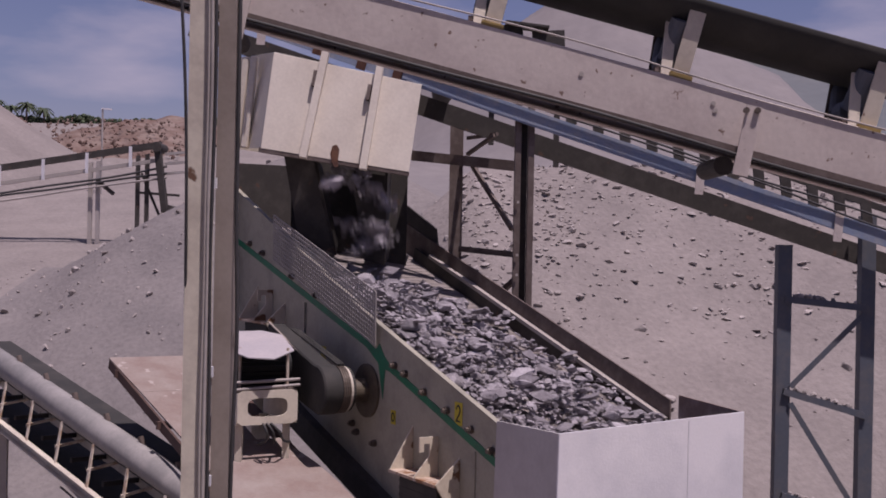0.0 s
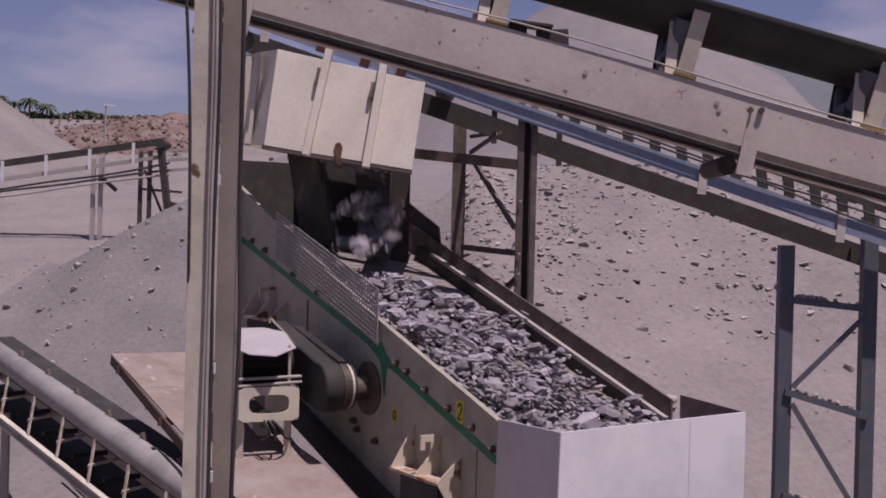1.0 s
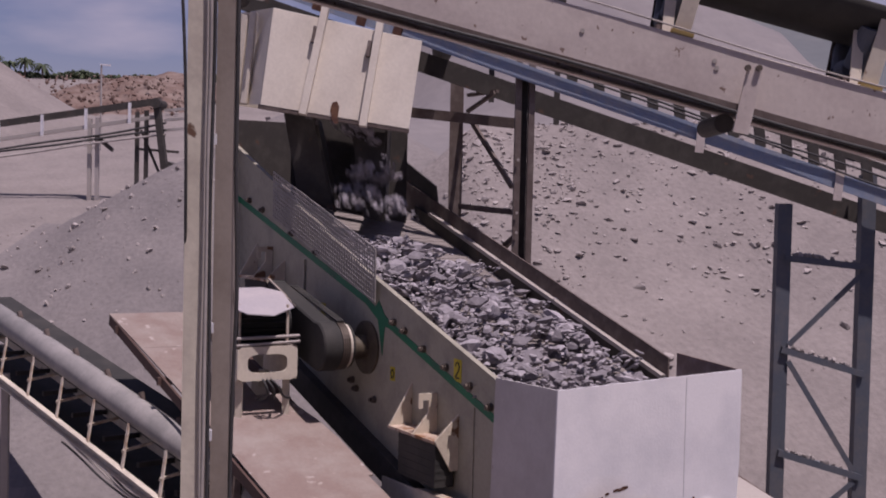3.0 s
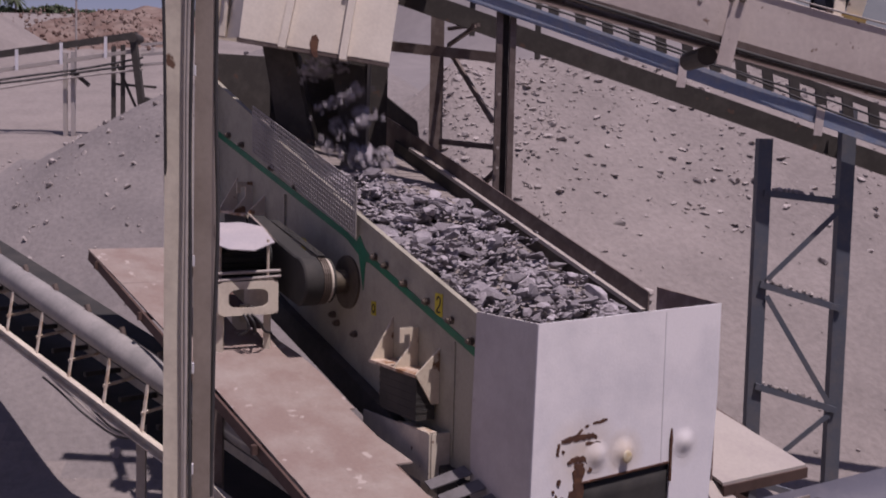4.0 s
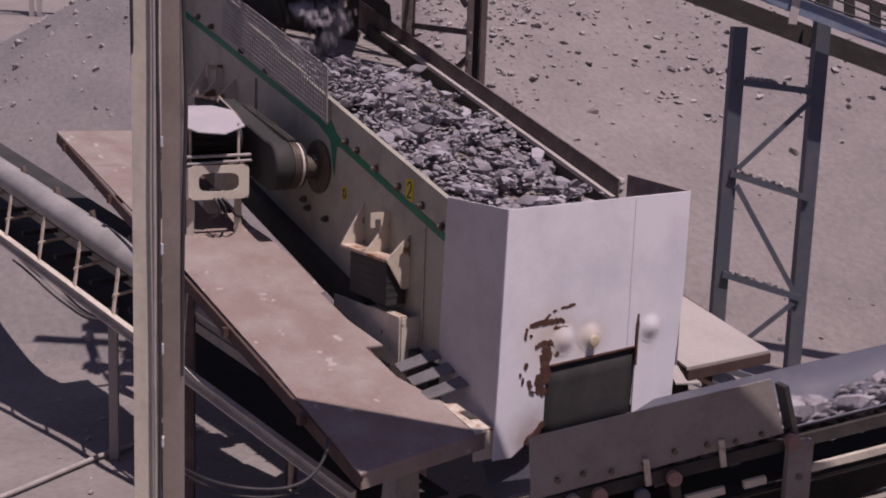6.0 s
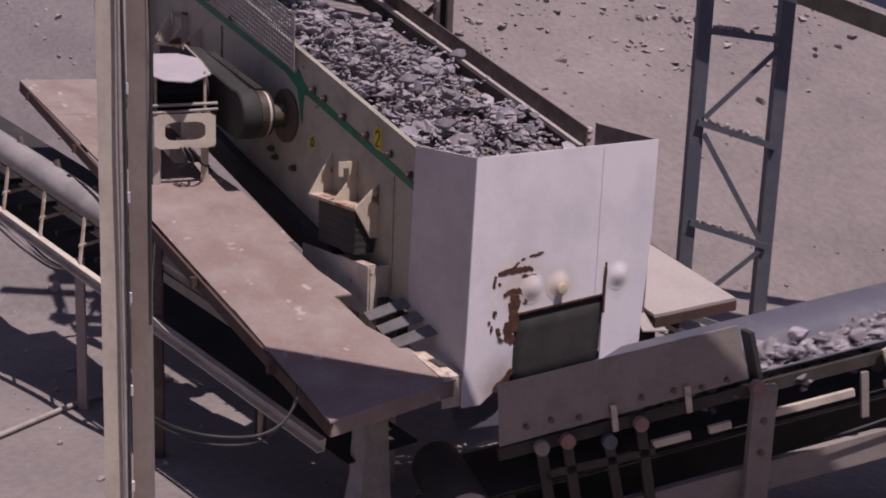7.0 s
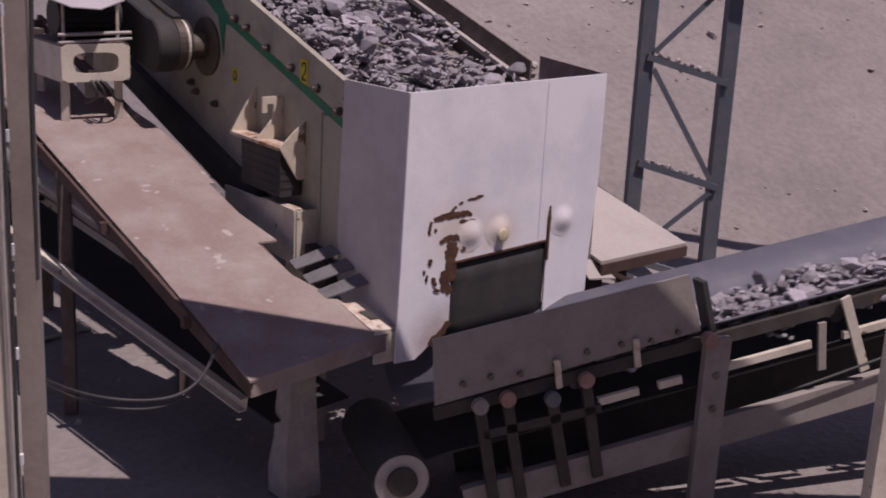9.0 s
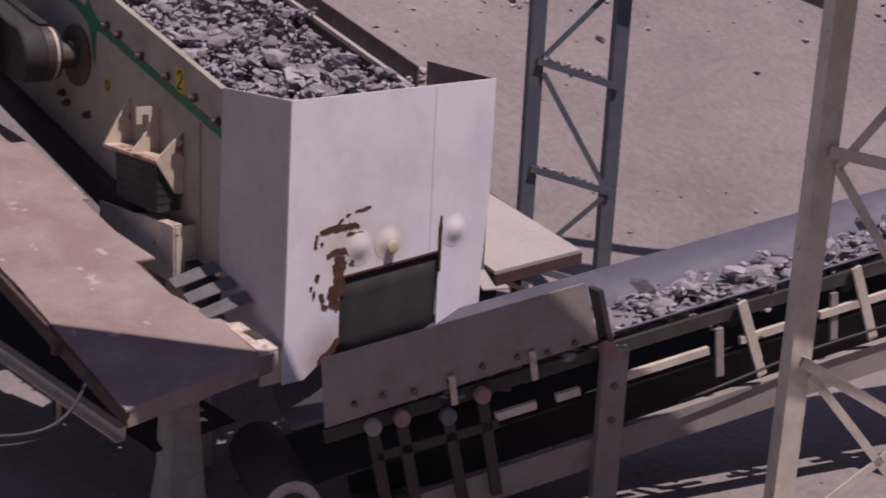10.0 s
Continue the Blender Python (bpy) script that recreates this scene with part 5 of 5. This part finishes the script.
def build_discharge():
    c = thing("discharge_conveyor", D(1, 0.35, -0.5), "steel-framed discharge conveyor with a skirt board at its loading end", "conveyor")
    bm = bmesh.new()
    sec = [(0.0, 0.06), (0.10, 0.0), (0.22, -0.05), (0.50, -0.05), (0.62, 0.01), (0.80, 0.11)]
    strip(bm, [N * n + Vector((0, 0, h)) for n, h in sec], D(-0.16, 0, 0), D(9.0, 0, 0), 4)
    ob = part("carrying_belt", bm, BELT, c, "dusty blue-grey troughed belt", smooth=True)
    so = ob.modifiers.new("thick", "SOLIDIFY")
    so.thickness = 0.012
    bm = bmesh.new()
    bar(bm, D(-0.3, 0.38, -0.33), D(9.0, 0.38, -0.33), 0.66, 0.012)
    part("return_belt", bm, RUBBER, c)
    bm = bmesh.new()
    bar(bm, D(-0.05, -0.02, -0.035), D(9.0, -0.02, -0.035), 0.03, 0.075)
    part("edge_angle", bm, DARK, c, "dark angle under the belt edge")
    bm = bmesh.new()
    a = [D(-0.08, -0.045, 0.40), D(1.375, -0.045, 0.405), D(1.485, -0.045, 0.05), D(-0.05, -0.045, 0.02)]
    v0 = [bm.verts.new(p) for p in a]
    v1 = [bm.verts.new(p + N * 0.012) for p in a]
    bm.faces.new(v0)
    bm.faces.new(v1[::-1])
    for i in range(4):
        j = (i + 1) % 4
        bm.faces.new((v0[j], v0[i], v1[i], v1[j]))
    sk = part("skirt_board", bm, DUSTK, c, "dusty grey skirt board with bolts")
    for s in (0.10, 0.25, 0.42, 0.62, 0.80, 1.0, 1.18, 1.34):
        bm = rod(bmesh.new(), D(s, -0.045, 0.09 + 0.02 * math.sin(s * 9)), D(s, -0.065, 0.09 + 0.02 * math.sin(s * 9)), 0.017, 8)
        part("bolt", bm, BOLT, sk)
    for s in (0.62, 1.08):
        bm = bar(bmesh.new(), D(s, -0.06, 0.11), D(s + 0.03, -0.06, -0.06), 0.035, 0.02, N)
        part("bright_clip", bm, BRIGHT, sk)
    bm = bmesh.new()
    bar(bm, D(1.48, 0.02, 0.33), D(1.56, 0.0, 0.02), 0.12, 0.03, U)
    part("end_flap", bm, RUBBER, c, "black rubber flap at the skirt end")
    # stringers
    for n, lab in ((-0.04, "cream bottom stringer"), (0.78, "")):
        bm = bmesh.new()
        channel(bm, D(0.15, n, -0.62), D(9.0, n, -0.62), 0.18, 0.05, 0.01, N if n < 0 else -N)
        part("stringer", bm, DUSTK, c, lab)
    # sheet added to hide lit ground and keep the space below the belt dark
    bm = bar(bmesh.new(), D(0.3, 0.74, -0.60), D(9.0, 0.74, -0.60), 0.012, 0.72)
    part("dark_backing", bm, RUBBER, c, "dark sheet added to keep the space under the belt dark")
    # only the sunlit stretches of the edge; gaps stand for the idlers' shadows
    for s0, s1 in ((0.89, 1.13), (1.25, 1.39), (1.67, 2.20), (2.41, 2.72), (2.95, 3.48), (3.66, 4.20), (4.45, 5.0), (5.25, 5.8), (6.05, 6.6)):
        bm = bar(bmesh.new(), D(s0, -0.05, -0.21), D(s1, -0.05, -0.21), 0.03, 0.045)
        part("sunlit_strip", bm, CREAM, c, "sunlit stretch of the deck edge, cut off where idler shadows fall")
    # posts with pale lugs
    for s, top, w, m in ((0.195, 0.10, 0.06, DUSTK), (0.35, 0.10, 0.06, PINKD), (0.61, 0.03, 0.06, TOWERB), (0.80, 0.09, 0.06, PINKD)):
        bm = bar(bmesh.new(), D(s, -0.07, top - 0.16), D(s + 0.12, -0.07, -0.66), w, 0.03, N)
        po = part("support", bm, DARK, c)
        bm = rod(bmesh.new(), D(s, -0.09, top - 0.14), D(s, -0.05, top - 0.14), 0.045, 14)
        part("bearing", bm, m, po)
    bm = bmesh.new()
    bar(bm, D(0.22, -0.075, -0.21), D(0.90, -0.075, -0.24), 0.02, 0.05)
    part("cross_strap", bm, DARK, c)
    for s in (1.575, 3.9, 6.2):
        bm = bar(bmesh.new(), D(s, -0.08, 0.0), D(s, -0.08, 0.0) - Vector((0, 0, 0.52 + DS * s + 0.30 - 0.0)), 0.155, 0.05, N)
        po = part("post", bm, DUSTK, c, "cream flat post")
        for z in (-0.22, -0.42):
            bm = rod(bmesh.new(), D(s + 0.0, -0.10, z), D(s, -0.115, z), 0.022, 10)
            part("bolt", bm, BROWN, po)
        bm = rod(bmesh.new(), D(s - 0.05, -0.12, 0.0), D(s - 0.05, -0.06, 0.0), 0.045, 14)
        part("lug", bm, PINKD, po, "faded red lug")
    # idlers beyond the skirt
    for i in range(8):
        s = 2.385 + i * 0.78
        st = thing_part("idler_station", c)
        bm = bar(bmesh.new(), D(s, -0.06, 0.03), D(s + 0.20, -0.06, -0.47), 0.06, 0.02, N)
        part("bracket", bm, CREAM, st)
        bm = bar(bmesh.new(), D(s - 0.12, -0.04, -0.10), D(s - 0.08, -0.04, -0.40), 0.05, 0.02, N)
        part("bracket", bm, DUSTK, st)
        bm = rod(bmesh.new(), D(s, 0.0, -0.10), D(s, 0.76, -0.10), 0.045, 12)
        part("roller", bm, DARK, st)
    # tail pulley; its black rubber stands for the belt wrap and the shade
    bm = rod(bmesh.new(), D(-0.21, -0.02, -0.38), D(-0.21, 0.76, -0.38), 0.165, 32)
    tp = part("tail_pulley", bm, RUBBER, c, "tail pulley, black for its belt wrap and the shade on it")
    bm = rod(bmesh.new(), D(-0.21, -0.05, -0.38), D(-0.21, -0.02, -0.38), 0.085, 24)
    part("hub", bm, DARK, tp)
    bm = rod(bmesh.new(), D(-0.21, -0.028, -0.38), D(-0.21, 0.0, -0.38), 0.15, 32)
    part("rim", bm, PALE, tp)
    cable("wire", [D(2.0, -0.1, -0.45), D(2.4, -0.1, -0.43), D(2.9, -0.1, -0.36), D(3.4, -0.1, -0.40), D(4.2, -0.1, -0.38)], 0.009, CABLE, c)


DUSTK = material("dust_grey_paint", (0.31, 0.275, 0.255), 0.85, second=(0.25, 0.22, 0.205), scale=4, rust=((0.12, 0.09, 0.08), 9, 0.70))
PINKD = material("faded_pink_lug", (0.36, 0.22, 0.20), 0.8)
build_discharge()


# ---- fines conveyor under the walkway ----
L0, L1 = Vector((-0.597, 0.407, 0.272)), Vector((-2.100, 7.536, 1.671))


WEATH = material("weathered_grey_rubber", (0.25, 0.24, 0.235), 0.85, second=(0.34, 0.32, 0.31), mix=(0.4, 0.65), scale=3.5)


def build_fines():
    c = thing("fines_conveyor", (-1.2, 2.5, 0.3), "narrow dusty belt conveyor with cream stringers and bright brackets", "conveyor")
    way = (L1 - L0).normalized()
    side = Vector((-way.y, way.x, 0)).normalized()      # towards the viewer
    if side.x > 0:
        side = -side
    n0 = L0.copy()

    def P(s, n, h):
        return n0 + way * s + side * n + Vector((0, 0, h))
    ln = (L1 - L0).length
    for n in (0.165, -0.34):
        bm = bmesh.new()
        channel(bm, P(0, n, 0.03), P(ln, n, 0.03), 0.085, 0.05, 0.008, side if n > 0 else -side)
        part("stringer", bm, CREAM, c, "cream bottom stringer")
    sec = [(0.05, 0.36), (0.09, 0.40), (0.105, 0.46), (0.09, 0.52), (0.045, 0.565), (-0.01, 0.58), (-0.06, 0.56), (-0.085, 0.50)]
    bm = strip(bmesh.new(), [side * n + Vector((0, 0, h)) for n, h in sec], P(0.9, 0, 0), P(ln, 0, 0), 2)
    ob = part("belt_cover", bm, WEATH, c, "rounded dusty belt edge", smooth=True)
    so = ob.modifiers.new("thick", "SOLIDIFY")
    so.thickness = 0.012
    bm = bmesh.new()
    # set wide to shade the yard; shows dark where there is shaded ground
    bar(bm, P(0, -0.32, -0.14), P(ln, -0.32, -0.14), 0.6, 0.012)
    part("return_belt", bm, RUBBER, c)
    # belt added behind the edge, mostly unseen, so the conveyor casts more shade
    bm = bar(bmesh.new(), P(0.9, -0.25, 0.355), P(ln, -0.25, 0.355), 0.60, 0.014)
    part("carrying_belt", bm, RUBBER, c, "black carrying belt added behind the rounded edge to cast shade")
    s = 2.85
    while s < ln:
        st = thing_part("idler_station", c)
        bm = bar(bmesh.new(), P(s, 0.18, 0.06), P(s + 0.05, 0.10, 0.40), 0.035, 0.012, side)
        bar(bm, P(s + 0.02, 0.17, 0.20), P(s + 0.12, -0.30, 0.22), 0.025, 0.012, side)
        part("bracket", bm, BRIGHT, st)
        bm = bar(bmesh.new(), P(s + 0.08, 0.0, 0.05), P(s + 0.08, -0.32, 0.05), 0.04, 0.04)
        part("cross_angle", bm, DARK, st)
        bm = rod(bmesh.new(), P(s + 0.08, -0.04, 0.56), P(s + 0.10, -0.03, 0.62), 0.024, 10)
        part("idler_end", bm, BROWN, st)
        s += 0.60
    for s in (3.12, 6.1):
        bm = bar(bmesh.new(), P(s, 0.03, 0.0), Vector((*P(s, 0.03, 0).xy, G)), 0.07, 0.05)
        part("leg", bm, DUSTP, c)
    for k in range(3):
        cable("cable", [P(4.7, 0.06 + 0.02 * k, -0.06 - 0.05 * k), P(4.4, 0.08, -0.12 - 0.03 * k), P(4.0, 0.10 + 0.02 * k, -0.05 - 0.06 * k), P(3.7, 0.10, -0.14 - 0.03 * k), P(3.3, 0.08, -0.17 - 0.02 * k), P(3.0, 0.05, -0.02)], 0.009, PALE if k == 1 else CABLE, c)


build_fines()


def build_far_left():
    q = 1.28

    def F(a, d, z):
        return V(a * q, d * q, 3.08 + (z - 3.08) * q)

    # stockpile conveyor in the distance
    c = thing("stockpile_conveyor", F(-4.6, 16, 3), "distant stockpile conveyor on thin steel trestles", "conveyor")
    def zz(a):
        return 4.34 + 0.165 * (a + 3.96)
    bm = bar(bmesh.new(), F(-12, 16, zz(-12)), F(-3.7, 16, zz(-3.7)), 0.077, 0.109)
    part("top_chord", bm, DARK, c)
    bm = bar(bmesh.new(), F(-12, 16, zz(-12) - 0.22), F(-3.7, 16, zz(-3.7) - 0.2), 0.064, 0.064)
    part("lower_chord", bm, DUSTP, c)
    a = -11.5
    while a < -3.8:
        bm = bar(bmesh.new(), F(a, 15.95, zz(a) - 0.24), F(a, 15.95, zz(a) + 0.03), 0.045, 0.038)
        part("bracket", bm, WHITE, c)
        a += 0.57
    for k in range(3):
        pts = [F(-12 + i * 0.7, 15.9, zz(-12 + i * 0.7) - 0.30 - 0.05 * k - 0.06 * abs(math.sin(i * 1.3 + k))) for i in range(13)]
        cable("cable", pts, 0.018, CABLE if k < 2 else PALE, c)
    for a, z, m in ((-4.62, 0, DUSTP), (-4.52, 0, PALE), (-4.0, 0, DARK), (-3.88, 0, DARK), (-8.2, 0, DUSTP)):
        bm = bar(bmesh.new(), F(a, 16, 2.2), F(a, 16, zz(a) - 0.1), 0.064, 0.064)
        part("leg", bm, m, c)
    bm = bmesh.new()
    bar(bm, F(-4.0, 16, 3.75), F(-3.45, 16, 3.72), 0.04, 0.04)
    bar(bm, F(-3.95, 16, 4.0), F(-3.6, 16, 3.2), 0.03, 0.04)
    bar(bm, F(-4.52, 15.95, 3.9), F(-4.3, 15.95, 3.72), 0.051, 0.064)
    part("brace", bm, DARK, c)
    bm = rod(bmesh.new(), F(-3.72, 15.8, 4.34), F(-3.72, 16.2, 4.34), 0.085, 20)
    part("head_pulley", bm, DARK, c)
    bm = bmesh.new()
    bar(bm, F(-3.72, 15.9, 4.3), F(-3.6, 15.9, 3.4), 0.1, 0.16)
    bar(bm, F(-3.6, 15.9, 3.45), F(-3.25, 15.9, 3.3), 0.384, 0.384)
    part("head_chute", bm, DARK, c, "dark head chute")
    for k in range(3):
        bm = bar(bmesh.new(), F(-3.65, 16, 4.0 + 0.13 * k), F(-3.2, 16, 4.05 + 0.13 * k), 0.051, 0.045)
        part("frame_bar", bm, PALE, c)
    l = thing("street_lamp", F(-5.6, 20, 2.4), "thin grey lamp post with a flat lamp arm", "lamp")
    b = F(-5.6, 20, 2.4)
    part("pole", rod(bmesh.new(), b, F(-5.6, 20, 5.28), 0.02, 8), PALE, l)
    part("arm", bar(bmesh.new(), F(-5.62, 20, 5.28), F(-5.45, 20, 5.27), 0.06, 0.03), WHITE, l)


build_far_left()


def build_loose_cables():
    cable("hanging_cable", [(-2.1, -0.35, 0.95), (-1.86, -0.10, 0.74), (-1.60, -0.2, 0.68), (-1.35, -0.3, 0.72), (-1.12, 0.0, 0.82), (-1.0, 0.25, 0.74)], 0.008, CABLE, None, "slack black cable hanging below the walkway")
    cable("hanging_cable", [(-2.1, -0.30, 0.92), (-1.86, -0.08, 0.70), (-1.62, -0.2, 0.63), (-1.35, -0.28, 0.69), (-1.10, 0.05, 0.80), (-1.0, 0.30, 0.72)], 0.006, CABLE, None, "slack black cable hanging below the walkway")
    cable("ground_cable", [(-2.6, 2.7, G + 0.03), (-2.1, 2.95, G + 0.03), (-1.5, 3.35, G + 0.04), (-1.0, 3.6, G + 0.03), (-0.4, 3.7, G + 0.02)], 0.02, PALE, None, "pale cable lying on the dusty yard")


build_loose_cables()


# ---- stone on the move ----
def build_flow():
    rng = random.Random(21)
    kinds = []
    for k in range(8):
        spots = []
        for _ in range(12):
            spots.append((rng.uniform(-0.19, 0.19), rng.uniform(-0.19, 0.19), rng.uniform(0.03, 0.10), rng.choice((0.028, 0.034, 0.042, 0.05, 0.06, 0.075)) * rng.uniform(0.85, 1.2)))
        for _ in range(56):
            spots.append((rng.uniform(-0.22, 0.22), rng.uniform(-0.22, 0.22), rng.uniform(0.0, 0.085), rng.uniform(0.014, 0.028)))
        kinds.append(rocks_mesh("stone_batch", spots, rng, STONE, 0.35, 0.4))
    loads = []
    count, gap = 300, 0.068
    lanes = [0.32, 0.92, 0.54, 1.22, 0.40, 1.06, 0.72]
    for i in range(count):
        ob = new("stone_batch", kinds[i % 8])
        tagged(ob, "batch of broken grey stone riding down the screen", "stones", "stone on the screen and belts", "stuff")
        loads.append((ob, -10.6 + i * gap + rng.uniform(-0.04, 0.04), lanes[i % 7] + rng.uniform(-0.05, 0.05), rng.uniform(0, 360), rng.uniform(-0.02, 0.035)))
    return loads


LOADS = build_flow()
SPEED, FALL, LAND = 0.74, 0.62, 3.52
RUN = (LAND - 0.50) / SPEED


def load_pose(age, lane, spin, lift):
    """Where a batch is, by the time since it left the hopper."""
    feed = Vector((0.36 + (lane - 0.74) * 0.14, 4.14, 4.28))
    land = Vector((0.62 + (lane - 0.74) * 0.34, LAND, deck(LAND) + 0.03))
    if age <= 0:
        return pose(feed.x + 0.1 * math.cos(spin), feed.y + 0.1 * math.sin(spin), feed.z + 0.12 * math.sin(spin * 3), 0, 0, spin)
    if age < FALL:
        f = age / FALL
        p = feed.lerp(land, f)
        p.z = feed.z + (land.z - feed.z) * f ** 1.4
        p.y = feed.y + (land.y - feed.y) * min(1.0, 1.5 * f)
        p.x = feed.x + (land.x - feed.x) * f ** 1.9
        return pose(p.x, p.y, p.z, 17 * f + 12 * math.sin(3 * f), 15 * math.sin(3 * f), spin)
    if age < FALL + RUN:
        y = LAND - (age - FALL) * SPEED
        f = smooth((age - FALL) / 1.1)
        x = land.x + (lane - land.x) * f
        return pose(x, y, deck(y) + 0.015 + lift + 0.008 * math.sin(age * 23 + spin), 17.6, 0, spin + 3 * math.sin(age * 2 + spin))
    t = age - FALL - RUN
    drop = 0.5
    start = Vector((lane, 0.50, deck(0.50) + 0.02))
    s0 = 0.30 + 0.35 * lane
    belt = D(s0, 0.27, -0.06)
    if t < drop:
        f = t / drop
        p = start.lerp(belt, f)
        p.y = start.y + (belt.y - start.y) * f ** 16
        p.z = start.z + (belt.z - start.z) * f ** 1.7
        return pose(p.x, p.y, p.z, 17.6 * (1 - f), -10 * f, spin)
    s = s0 + (t - drop) * 1.5
    p = D(s, 0.27 + 0.05 * math.sin(spin), -0.085 + lift * 0.5)
    return pose(p.x, p.y, p.z, 0, -11.5, spin)


def motions():
    for ob, start, lane, spin, lift in LOADS:
        keys = {0.0, 10.0}
        for k in (0.0, 0.2, 0.4, FALL, FALL + 0.3, FALL + 0.7, FALL + 1.1, FALL + RUN, FALL + RUN + 0.14, FALL + RUN + 0.29, FALL + RUN + 0.37, FALL + RUN + 0.44, FALL + RUN + 0.5):
            keys.add(round((start + k) * FPS) / FPS)
        t = 0.0
        while t < 10:
            keys.add(round(t * FPS) / FPS)
            t += 0.5
        rows = [(t, load_pose(t - start, lane, spin, lift)) for t in sorted(keys) if 0 <= t <= 10]
        walk(ob, rows)


motions()
